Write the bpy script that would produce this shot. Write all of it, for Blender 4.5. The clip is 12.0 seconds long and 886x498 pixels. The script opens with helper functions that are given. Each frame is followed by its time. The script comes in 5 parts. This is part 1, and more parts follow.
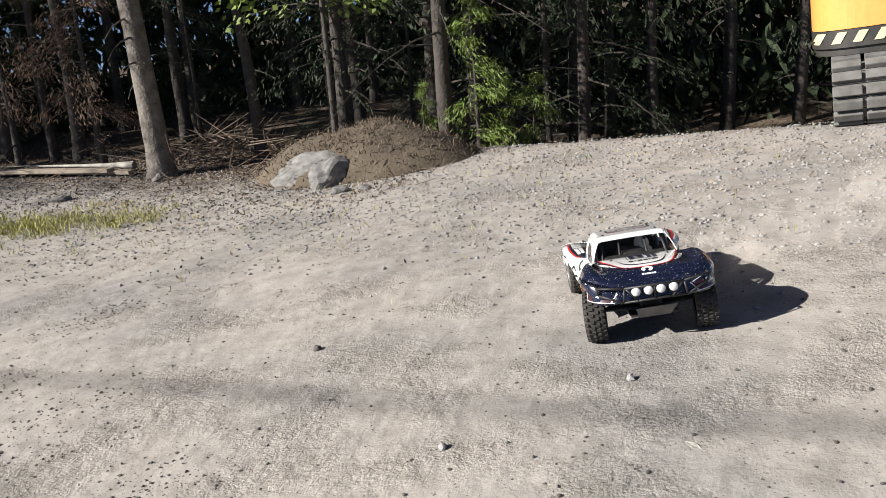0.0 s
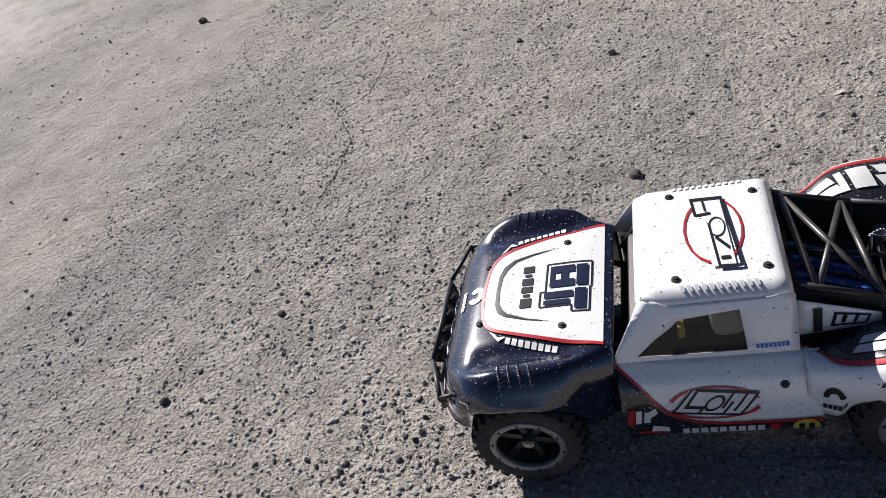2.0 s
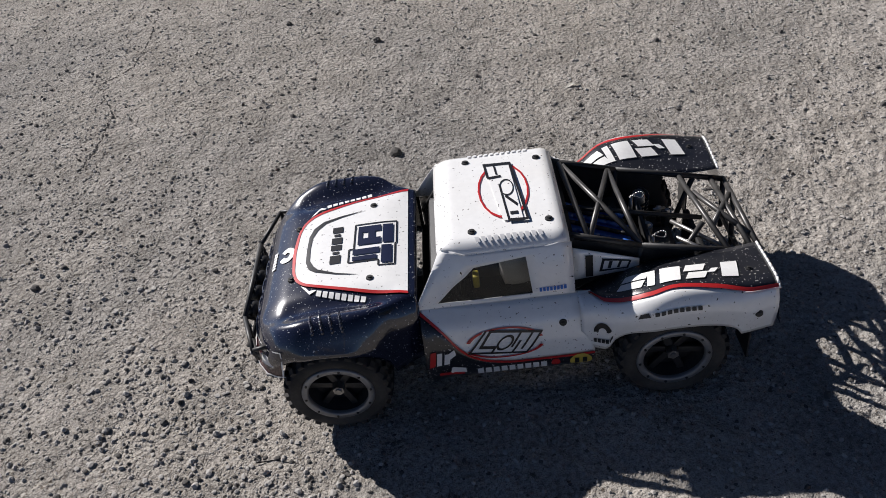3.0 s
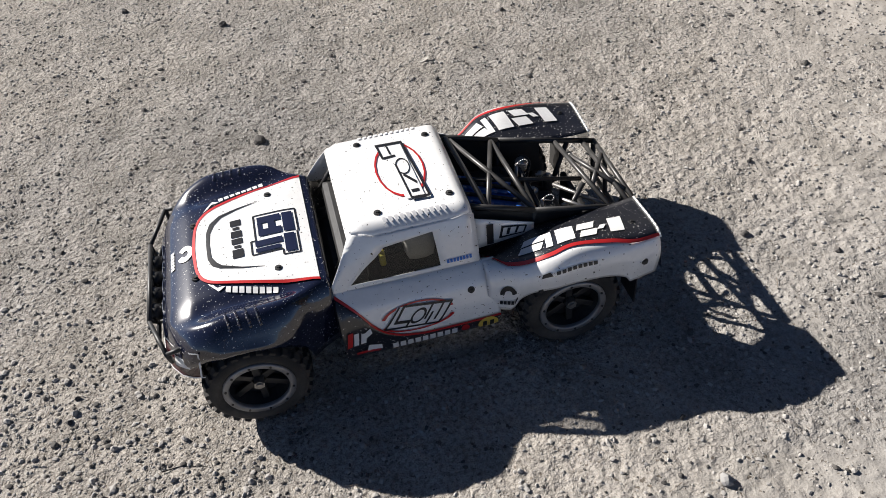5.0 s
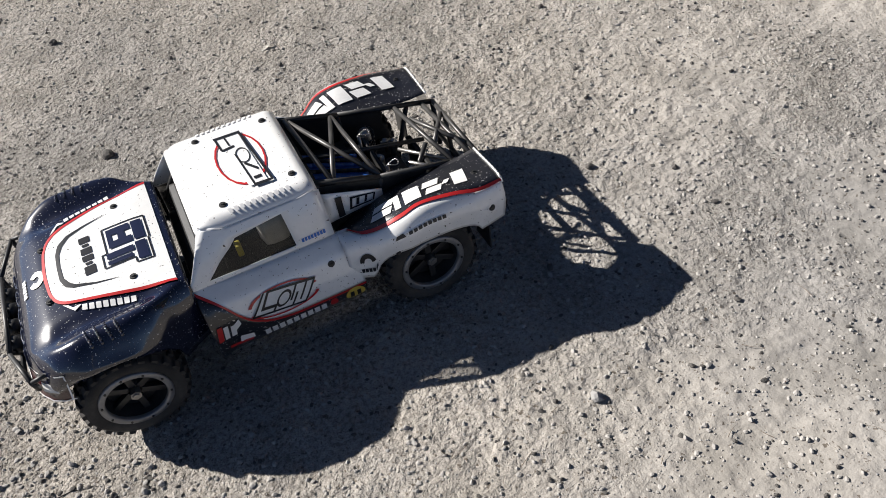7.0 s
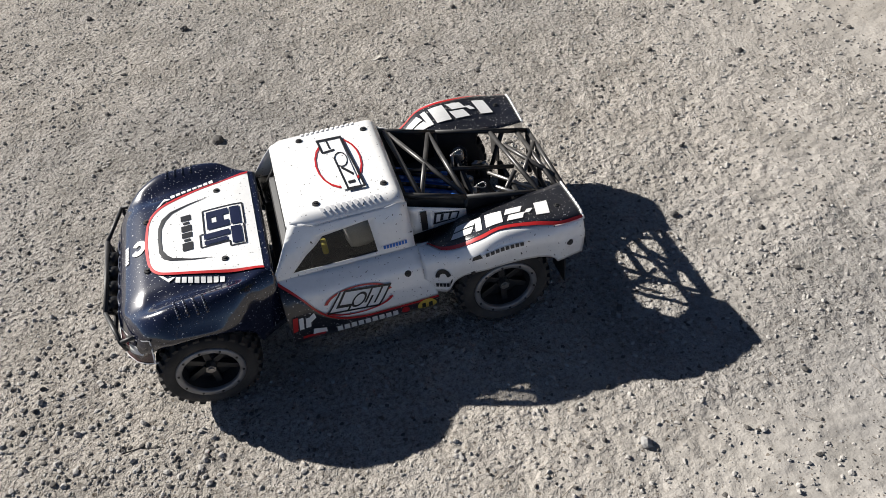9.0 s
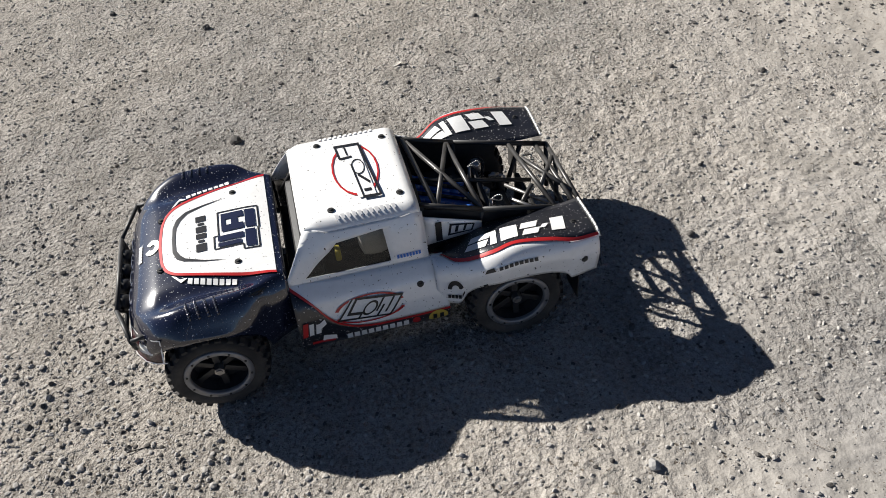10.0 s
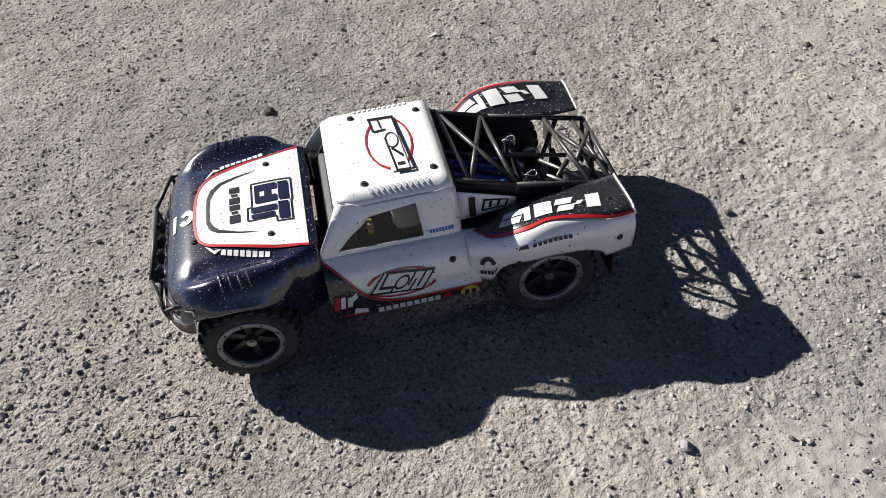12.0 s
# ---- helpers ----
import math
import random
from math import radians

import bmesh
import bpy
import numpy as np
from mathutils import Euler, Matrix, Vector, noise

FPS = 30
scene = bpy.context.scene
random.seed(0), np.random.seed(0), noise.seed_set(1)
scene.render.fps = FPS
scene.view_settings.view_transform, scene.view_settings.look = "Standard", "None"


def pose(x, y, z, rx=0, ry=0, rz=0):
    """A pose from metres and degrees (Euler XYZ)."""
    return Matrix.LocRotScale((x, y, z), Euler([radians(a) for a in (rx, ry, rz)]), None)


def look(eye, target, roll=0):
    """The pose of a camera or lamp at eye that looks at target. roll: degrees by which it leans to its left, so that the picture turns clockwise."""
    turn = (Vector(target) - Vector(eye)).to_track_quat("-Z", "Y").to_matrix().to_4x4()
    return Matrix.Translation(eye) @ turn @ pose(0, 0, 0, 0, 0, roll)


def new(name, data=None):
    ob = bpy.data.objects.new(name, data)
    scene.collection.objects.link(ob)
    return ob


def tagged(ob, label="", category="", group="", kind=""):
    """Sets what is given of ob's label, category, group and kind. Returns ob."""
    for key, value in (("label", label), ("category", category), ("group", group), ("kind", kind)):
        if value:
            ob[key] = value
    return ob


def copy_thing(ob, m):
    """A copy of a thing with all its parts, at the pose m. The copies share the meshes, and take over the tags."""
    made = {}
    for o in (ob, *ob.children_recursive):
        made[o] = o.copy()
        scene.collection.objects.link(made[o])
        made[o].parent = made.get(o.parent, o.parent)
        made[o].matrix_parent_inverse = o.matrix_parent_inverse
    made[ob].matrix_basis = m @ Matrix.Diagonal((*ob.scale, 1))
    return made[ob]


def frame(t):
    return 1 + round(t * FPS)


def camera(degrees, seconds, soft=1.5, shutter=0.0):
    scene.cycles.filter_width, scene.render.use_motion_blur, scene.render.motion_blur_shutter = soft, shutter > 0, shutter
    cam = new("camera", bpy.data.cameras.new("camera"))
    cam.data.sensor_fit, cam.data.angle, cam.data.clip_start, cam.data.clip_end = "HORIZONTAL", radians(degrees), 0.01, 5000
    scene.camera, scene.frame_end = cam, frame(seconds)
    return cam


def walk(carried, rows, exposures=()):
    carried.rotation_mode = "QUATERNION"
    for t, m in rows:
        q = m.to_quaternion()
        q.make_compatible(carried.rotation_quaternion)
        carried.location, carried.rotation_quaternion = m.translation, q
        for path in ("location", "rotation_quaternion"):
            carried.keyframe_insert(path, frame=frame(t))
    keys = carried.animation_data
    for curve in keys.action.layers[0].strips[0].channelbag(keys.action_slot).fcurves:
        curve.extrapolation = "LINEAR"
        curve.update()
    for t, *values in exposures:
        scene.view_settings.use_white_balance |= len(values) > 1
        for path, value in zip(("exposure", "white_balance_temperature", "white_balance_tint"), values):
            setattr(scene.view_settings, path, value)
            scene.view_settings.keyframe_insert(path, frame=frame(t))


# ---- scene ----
cam = camera(57.9, 12.0, soft=0.85)

PATH = [
    (0, (-0.372, 1.16, 1.185), (-2.019, 0.14, 0.687), -10.1),
    (0.1, (-0.38, 1.167, 1.176), (-1.961, 0.054, 0.666), -10.4),
    (0.3, (-0.372, 1.167, 1.169), (-1.817, -0.107, 0.633), -11.2),
    (0.5, (-0.35, 1.148, 1.157), (-1.652, -0.249, 0.564), -12.3),
    (0.7, (-0.31, 1.155, 1.145), (-1.456, -0.345, 0.484), -13.7),
    (0.8, (-0.286, 1.143, 1.141), (-1.336, -0.408, 0.439), -14.4),
    (0.9, (-0.268, 1.132, 1.139), (-1.203, -0.471, 0.393), -15.1),
    (1, (-0.248, 1.115, 1.141), (-1.046, -0.53, 0.331), -15.7),
    (1.2, (-0.184, 1.099, 1.139), (-0.595, -0.595, 0.158), -18.1),
    (1.3, (-0.126, 1.07, 1.119), (-0.293, -0.594, 0.022), -20.1),
    (1.4, (-0.071, 1.066, 1.125), (0.093, -0.575, -0.007), -23.0),
    (1.5, (-0.013, 1.05, 1.134), (0.386, -0.551, 0.004), -24.7),
    (1.6, (0.045, 1.042, 1.158), (0.602, -0.497, 0.009), -24.9),
    (1.8, (0.089, 1.045, 1.193), (0.771, -0.439, 0.039), -24.4),
    (2, (0.09, 1.052, 1.18), (0.719, -0.439, 0.005), -21.1),
    (2.5, (0.076, 1.079, 1.189), (0.388, -0.462, -0.048), -14.7),
    (3, (0.041, 1.166, 1.196), (0.143, -0.35, -0.105), -9.6),
    (3.2, (0.021, 1.213, 1.195), (0.087, -0.267, -0.149), -9.1),
    (4.8, (0.098, 1.171, 1.253), (-0.103, -0.245, -0.145), -6.9),
    (5, (0.088, 1.171, 1.252), (-0.146, -0.238, -0.148), -6.6),
    (5.5, (0.071, 1.178, 1.254), (-0.178, -0.226, -0.149), -6.9),
    (6, (0.047, 1.175, 1.25), (-0.199, -0.204, -0.178), -7.2),
    (6.5, (0.027, 1.188, 1.246), (-0.279, -0.165, -0.195), -8.7),
    (6.7, (0.007, 1.213, 1.248), (-0.418, -0.1, -0.2), -10.6),
    (8.3, (-0.004, 1.283, 1.265), (-0.374, -0.007, -0.218), -9.3),
    (8.5, (0.002, 1.278, 1.271), (-0.31, -0.045, -0.196), -8.1),
    (9, (-0.002, 1.277, 1.295), (-0.248, -0.121, -0.114), -8.0),
    (9.5, (-0.001, 1.266, 1.31), (-0.241, -0.158, -0.074), -6.6),
    (10, (-0.001, 1.26, 1.3), (-0.223, -0.151, -0.1), -6.4),
    (10.5, (0.003, 1.253, 1.297), (-0.182, -0.147, -0.119), -7.0),
    (11, (0.005, 1.249, 1.296), (-0.143, -0.143, -0.133), -7.7),
    (11.5, (0.003, 1.25, 1.293), (-0.134, -0.13, -0.148), -7.8),
    (12, (0.003, 1.247, 1.296), (-0.133, -0.132, -0.145), -7.8),
]
walk(cam, [(t, look(eye, target, roll)) for t, eye, target, roll in PATH],
     [(0.0, 0.99, 6550, 10), (0.6, 0.98, 6500, 9), (1.0, 1.06, 6500, 11), (1.5, 0.92, 6500, 12), (2.0, 0.81, 6300, 13), (2.5, 0.6, 6300, 13), (3.0, 0.5, 6300, 12), (5.0, 0.9, 6500, 10), (12.0, 0.89, 6500, 8)])

# ---- light ----
SUN = Vector((1.205, -1.065, 1.0)).normalized()
world = bpy.data.worlds.new("sky")
scene.world = world
world.use_nodes = True
sky = world.node_tree.nodes.new("ShaderNodeTexSky")
sky.sky_type, sky.sun_disc = "NISHITA", False
sky.air_density, sky.dust_density, sky.ozone_density = 0.35, 0.1, 2.0
sky.sun_elevation = math.asin(SUN.z)
sky.sun_rotation = math.atan2(SUN.x, SUN.y)
world.node_tree.links.new(sky.outputs[0], world.node_tree.nodes["Background"].inputs[0])
world.node_tree.nodes["Background"].inputs[1].default_value = 0.05
sun = new("sun", bpy.data.lights.new("sun", "SUN"))
sun.data.energy, sun.data.angle, sun.data.color = 5.0, radians(0.55), (1.0, 0.955, 0.90)
sun.matrix_world = look(SUN * 30, (0, 0, 0))


# ---- materials ----
def material(name, color, rough=0.6, metal=0.0, other=None, scale=20.0, amount=0.5, bump=0.0, bump_scale=200.0,
             coat=0.0, specks=None, speck_scale=260.0, speck_cut=0.7, island=0.0, alpha=1.0, transmit=0.0):
    """A procedural surface: two tones by large noise, grain by small noise, relief, and flecks of dirt."""
    m = bpy.data.materials.new(name)
    m.use_nodes = True
    nt = m.node_tree
    n, link = nt.nodes, nt.links.new
    bsdf = n["Principled BSDF"]
    bsdf.inputs["Roughness"].default_value = rough
    bsdf.inputs["Metallic"].default_value = metal
    bsdf.inputs["Coat Weight"].default_value = coat
    bsdf.inputs["Coat Roughness"].default_value = 0.06
    bsdf.inputs["Alpha"].default_value = alpha
    bsdf.inputs["Transmission Weight"].default_value = transmit
    tex = n.new("ShaderNodeTexCoord")

    def noise_fac(sc, detail=4.0, lo=0.35, hi=0.65):
        t = n.new("ShaderNodeTexNoise")
        t.inputs["Scale"].default_value, t.inputs["Detail"].default_value = sc, detail
        link(tex.outputs["Object"], t.inputs["Vector"])
        r = n.new("ShaderNodeMapRange")
        r.inputs["From Min"].default_value, r.inputs["From Max"].default_value = lo, hi
        link(t.outputs["Fac"], r.inputs["Value"])
        return r.outputs["Result"]

    def mix(a, b, fac):
        x = n.new("ShaderNodeMix")
        x.data_type = "RGBA"
        for value, socket in ((fac, x.inputs[0]), (a, x.inputs[6]), (b, x.inputs[7])):
            if isinstance(value, (int, float)):
                socket.default_value = value
            elif isinstance(value, tuple):
                socket.default_value = (*value, 1) if len(value) == 3 else value
            else:
                link(value, socket)
        return x.outputs[2]

    def times(a, k):
        x = n.new("ShaderNodeMath")
        x.operation = "MULTIPLY"
        link(a, x.inputs[0])
        x.inputs[1].default_value = k
        return x.outputs[0]

    other = other or tuple(c * 0.75 for c in color)
    col = mix(color, other, times(noise_fac(scale), amount))
    col = mix(col, tuple(c * 0.7 for c in color), times(noise_fac(scale * 9, 2.0), amount * 0.4))
    if island:
        g = n.new("ShaderNodeNewGeometry")
        col = mix(col, tuple(min(1, c * 2.2) for c in other), times(g.outputs["Random Per Island"], island))
    if specks:
        col = mix(col, specks, noise_fac(speck_scale, 1.5, speck_cut, speck_cut + 0.03))
    link(col, bsdf.inputs["Base Color"])
    if bump:
        b = n.new("ShaderNodeBump")
        b.inputs["Strength"].default_value, b.inputs["Distance"].default_value = bump, 0.5 / bump_scale
        t = n.new("ShaderNodeTexNoise")
        t.inputs["Scale"].default_value, t.inputs["Detail"].default_value = bump_scale, 6.0
        link(tex.outputs["Object"], t.inputs["Vector"])
        link(t.outputs["Fac"], b.inputs["Height"])
        link(b.outputs["Normal"], bsdf.inputs["Normal"])
    return m


WHITE = material("white_paint", (0.86, 0.86, 0.85), 0.22, other=(0.78, 0.76, 0.72), scale=9, amount=0.35, coat=1.0, specks=(0.06, 0.05, 0.045), speck_scale=200, speck_cut=0.695)
NAVY = material("navy_paint", (0.006, 0.008, 0.023), 0.2, other=(0.009, 0.011, 0.026), scale=12, coat=0.9, specks=(0.5, 0.49, 0.46), speck_scale=280, speck_cut=0.684)
BLACKGLOSS = material("black_paint", (0.010, 0.011, 0.016), 0.3, other=(0.03, 0.03, 0.034), scale=14, coat=0.5, specks=(0.5, 0.48, 0.45), speck_scale=260, speck_cut=0.665)
RED = material("red_paint", (0.50, 0.022, 0.022), 0.32, coat=0.4)
BLACK = material("black_plastic", (0.014, 0.014, 0.015), 0.5, other=(0.05, 0.047, 0.043), scale=30, bump=0.15, bump_scale=400)
DECALBLACK = material("black_ink", (0.015, 0.015, 0.017), 0.35)
DECALWHITE = material("white_ink", (0.78, 0.78, 0.77), 0.35, other=(0.66, 0.65, 0.62))
DECALYELLOW = material("yellow_ink", (0.62, 0.46, 0.08), 0.4)
DECALBLUE = material("blue_ink", (0.03, 0.16, 0.55), 0.4)
DECALGREY = material("grey_ink", (0.68, 0.68, 0.69), 0.4)
DUSTYGREY = material("dusty_grey_plastic", (0.10, 0.098, 0.094), 0.7, other=(0.2, 0.19, 0.175), scale=18, amount=0.7)
INKNAVY = material("navy_ink", (0.012, 0.016, 0.045), 0.3, coat=0.4)
LAMPFACE = material("burgundy_film", (0.055, 0.010, 0.015), 0.25, coat=0.7)
RUBBER = material("tyre_rubber", (0.018, 0.017, 0.016), 0.85, other=(0.085, 0.076, 0.066), scale=16, amount=0.7, bump=0.3, bump_scale=300)
RIMBLACK = material("black_rim", (0.012, 0.012, 0.013), 0.42, other=(0.05, 0.045, 0.04), scale=25)
RING = material("grey_anodised", (0.26, 0.26, 0.265), 0.42, metal=0.5, other=(0.15, 0.145, 0.14), scale=40)
STEEL = material("worn_steel", (0.42, 0.41, 0.40), 0.35, metal=0.9, other=(0.2, 0.19, 0.18), scale=50)
TUBE = material("gunmetal_tube", (0.05, 0.048, 0.047), 0.4, metal=0.35, other=(0.13, 0.125, 0.12), scale=35)
BLUE = material("blue_plastic", (0.03, 0.13, 0.5), 0.35, other=(0.04, 0.14, 0.36), scale=30, coat=0.4)
SMOKE = material("smoked_window", (0.035, 0.033, 0.03), 0.12, alpha=0.55, specks=(0.5, 0.48, 0.45), speck_cut=0.73)
LENS = material("lamp_lens", (0.82, 0.82, 0.80), 0.2, other=(0.55, 0.55, 0.55), scale=90, coat=0.8)
SUITWHITE = material("doll_white", (0.62, 0.60, 0.55), 0.6)
SUITYELLOW = material("panel_yellow", (0.45, 0.38, 0.04), 0.6)


def ground_material():
    m = bpy.data.materials.new("packed_gravel_earth")
    m.use_nodes = True
    n, link = m.node_tree.nodes, m.node_tree.links.new
    bsdf = n["Principled BSDF"]
    bsdf.inputs["Roughness"].default_value = 0.95
    bsdf.inputs["Specular IOR Level"].default_value = 0.15
    tex = n.new("ShaderNodeTexCoord")

    def tone(scale, detail, stops, kind="noise"):
        if kind == "noise":
            t = n.new("ShaderNodeTexNoise")
            t.inputs["Detail"].default_value = detail
            out = t.outputs["Fac"]
        else:
            t = n.new("ShaderNodeTexVoronoi")
            out = t.outputs["Color"]
        t.inputs["Scale"].default_value = scale
        link(tex.outputs["Object"], t.inputs["Vector"])
        r = n.new("ShaderNodeValToRGB")
        r.color_ramp.elements[0].position, r.color_ramp.elements[0].color = stops[0][0], (*stops[0][1], 1)
        r.color_ramp.elements[1].position, r.color_ramp.elements[1].color = stops[-1][0], (*stops[-1][1], 1)
        for pos, c in stops[1:-1]:
            r.color_ramp.elements.new(pos).color = (*c, 1)
        link(out, r.inputs[0])
        return r.outputs[0]

    def mul(a, b, fac=1.0):
        x = n.new("ShaderNodeMix")
        x.data_type, x.blend_type = "RGBA", "MULTIPLY"
        if fac == "grain":
            link(grain.outputs[0], x.inputs[0])
        else:
            x.inputs[0].default_value = fac
        link(a, x.inputs[6])
        link(b, x.inputs[7])
        return x.outputs[2]

    # fine grain is loose round the spot where the truck turned, elsewhere packed smooth in patches
    away, near, patch, grain = n.new("ShaderNodeVectorMath"), n.new("ShaderNodeMapRange"), n.new("ShaderNodeTexNoise"), n.new("ShaderNodeMath")
    away.operation = "DISTANCE"
    away.inputs[1].default_value = (1.4, -1.6, 0.0)
    link(tex.outputs["Object"], away.inputs[0])
    near.inputs["From Min"].default_value, near.inputs["From Max"].default_value = 2.4, 3.3
    near.inputs["To Min"].default_value, near.inputs["To Max"].default_value = 1.0, 0.0
    link(away.outputs["Value"], near.inputs["Value"])
    patch.inputs["Scale"].default_value, patch.inputs["Detail"].default_value = 1.7, 4.0
    link(tex.outputs["Object"], patch.inputs["Vector"])
    worn = n.new("ShaderNodeMapRange")
    worn.inputs["From Min"].default_value, worn.inputs["From Max"].default_value = 0.46, 0.66
    worn.inputs["To Min"].default_value = 0.22
    link(patch.outputs["Fac"], worn.inputs["Value"])
    grain.operation = "MAXIMUM"
    link(worn.outputs[0], grain.inputs[0])
    link(near.outputs[0], grain.inputs[1])

    base = tone(0.8, 5, ((0.34, (0.385, 0.36, 0.328)), (0.5, (0.355, 0.336, 0.312)), (0.64, (0.29, 0.28, 0.268))))
    col = mul(base, tone(7, 6, ((0.32, (0.80, 0.79, 0.77)), (0.6, (1.06, 1.05, 1.04)))))
    col = mul(col, tone(110, 4, ((0.33, (0.62, 0.60, 0.58)), (0.5, (1, 1, 1)), (0.7, (1.15, 1.14, 1.12)))), "grain")
    warp, scaled, moved = n.new("ShaderNodeTexNoise"), n.new("ShaderNodeVectorMath"), n.new("ShaderNodeVectorMath")
    warp.inputs["Scale"].default_value, warp.inputs["Detail"].default_value = 110.0, 3.0
    scaled.operation, moved.operation = "SCALE", "ADD"
    scaled.inputs["Scale"].default_value = 0.016
    link(tex.outputs["Object"], warp.inputs["Vector"])
    link(warp.outputs["Color"], scaled.inputs[0])
    link(tex.outputs["Object"], moved.inputs[0])
    link(scaled.outputs[0], moved.inputs[1])
    for scale, reach, deep in ((70, 0.30, 0.45), (150, 0.36, 0.55)):
        v = n.new("ShaderNodeTexVoronoi")
        v.inputs["Scale"].default_value = scale
        link(moved.outputs[0], v.inputs["Vector"])
        sep, power, size, less, dot = n.new("ShaderNodeSeparateColor"), n.new("ShaderNodeMath"), n.new("ShaderNodeMath"), n.new("ShaderNodeMath"), n.new("ShaderNodeMix")
        link(v.outputs["Color"], sep.inputs[0])
        power.operation, size.operation, less.operation = "POWER", "MULTIPLY", "LESS_THAN"
        power.inputs[1].default_value, size.inputs[1].default_value = 4.0, reach
        link(sep.outputs[0], power.inputs[0])
        link(power.outputs[0], size.inputs[0])
        link(v.outputs["Distance"], less.inputs[0])
        link(size.outputs[0], less.inputs[1])
        dot.data_type, dot.blend_type = "RGBA", "MULTIPLY"
        dot.inputs[7].default_value = (deep, deep * 0.93, deep * 0.86, 1)
        link(less.outputs[0], dot.inputs[0])
        link(col, dot.inputs[6])
        col = dot.outputs[2]
    col = mul(col, tone(420, 3, ((0.34, (0.6, 0.58, 0.55)), (0.5, (1, 1, 1)), (0.68, (1.22, 1.21, 1.2)))), "grain")
    # forest floor and needle litter take over past the gravel yard
    att = n.new("ShaderNodeAttribute")
    att.attribute_name = "litter"
    lit = tone(18, 6, ((0.3, (0.055, 0.038, 0.026)), (0.55, (0.13, 0.10, 0.075)), (0.75, (0.21, 0.17, 0.13))))
    mx = n.new("ShaderNodeMix")
    mx.data_type = "RGBA"
    link(att.outputs["Fac"], mx.inputs[0])
    link(col, mx.inputs[6])
    link(lit, mx.inputs[7])
    link(mx.outputs[2], bsdf.inputs["Base Color"])
    prev = None
    for scale, dist, strength in ((22, 0.022, 0.8), (95, 0.011, 0.95), (300, 0.004, 1.0)):
        t = n.new("ShaderNodeTexNoise")
        t.inputs["Scale"].default_value, t.inputs["Detail"].default_value = scale, 5
        link(tex.outputs["Object"], t.inputs["Vector"])
        b = n.new("ShaderNodeBump")
        b.inputs["Strength"].default_value, b.inputs["Distance"].default_value = strength, dist
        link(t.outputs["Fac"], b.inputs["Height"])
        force = n.new("ShaderNodeMath")
        force.operation = "MULTIPLY"
        force.inputs[1].default_value = strength
        link(grain.outputs[0], force.inputs[0])
        link(force.outputs[0], b.inputs["Strength"])
        if prev:
            link(prev, b.inputs["Normal"])
        prev = b.outputs["Normal"]
    link(prev, bsdf.inputs["Normal"])
    return m


GROUND = ground_material()
STONE = material("grey_stone", (0.25, 0.245, 0.238), 0.9, other=(0.19, 0.185, 0.18), scale=60, bump=0.4, bump_scale=300, island=0.35)
CRUMB = material("dry_earth_crumb", (0.36, 0.342, 0.318), 0.95, other=(0.27, 0.256, 0.24), scale=30, bump=0.4, bump_scale=400, island=0.25)
DARKSTONE = material("dark_stone", (0.06, 0.056, 0.052), 0.9, other=(0.10, 0.092, 0.084), scale=80, bump=0.4, bump_scale=400, island=0.2)
ROCK = material("granite", (0.24, 0.235, 0.225), 0.9, other=(0.10, 0.095, 0.085), scale=5, amount=0.8, bump=0.6, bump_scale=30)
MOUNDSOIL = material("dry_needle_turf", (0.075, 0.058, 0.040), 0.95, other=(0.14, 0.112, 0.078), scale=4, amount=0.9, bump=0.8, bump_scale=40)
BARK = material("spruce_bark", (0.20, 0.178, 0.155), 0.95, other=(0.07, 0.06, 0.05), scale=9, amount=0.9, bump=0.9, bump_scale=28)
# Darker copy of the bark: the wood's shade is put into its colour.
BARKDARK = material("shade_dark_bark", (0.07, 0.06, 0.052), 0.95, other=(0.035, 0.03, 0.026), scale=9, amount=0.9, bump=0.9, bump_scale=28)
LITTER = material("brown_leaf_litter", (0.13, 0.098, 0.07), 0.95, other=(0.08, 0.06, 0.045), scale=5, island=0.4)
# Needles set darker than real ones, so the colour carries the wood's shade.
NEEDLE = material("shade_dark_needles", (0.022, 0.036, 0.013), 0.8, other=(0.016, 0.026, 0.010), scale=3, island=0.4)
FRESH = material("fresh_green_leaves", (0.13, 0.18, 0.028), 0.6, other=(0.07, 0.11, 0.018), scale=4, island=0.5)
DEAD = material("dead_needles", (0.19, 0.125, 0.09), 0.9, other=(0.12, 0.08, 0.055), scale=4, island=0.5)
GRASS = material("yellow_green_grass", (0.20, 0.22, 0.05), 0.8, other=(0.32, 0.28, 0.10), scale=3, island=0.4)
TWIG = material("dry_twigs", (0.20, 0.155, 0.115), 0.9, other=(0.11, 0.08, 0.06), scale=12)
BIRCH = material("birch_log", (0.52, 0.50, 0.45), 0.85, other=(0.2, 0.175, 0.15), scale=7, amount=0.8, bump=0.3, bump_scale=40)
PLANK = material("weathered_plank", (0.33, 0.28, 0.22), 0.9, other=(0.2, 0.16, 0.12), scale=6, bump=0.4, bump_scale=60)
ORANGE = material("orange_machine_paint", (0.76, 0.34, 0.09), 0.45, other=(0.66, 0.29, 0.08), scale=2, bump=0.1, bump_scale=40)
MACHBLACK = material("machine_black", (0.022, 0.021, 0.02), 0.6, other=(0.07, 0.062, 0.055), scale=6)
TRACKRUBBER = material("dusty_track_rubber", (0.17, 0.165, 0.155), 0.9, other=(0.08, 0.077, 0.072), scale=10, amount=0.8, bump=0.3, bump_scale=60)
CREAM = material("cream_stripe", (0.68, 0.58, 0.36), 0.6, other=(0.45, 0.38, 0.25), scale=9)
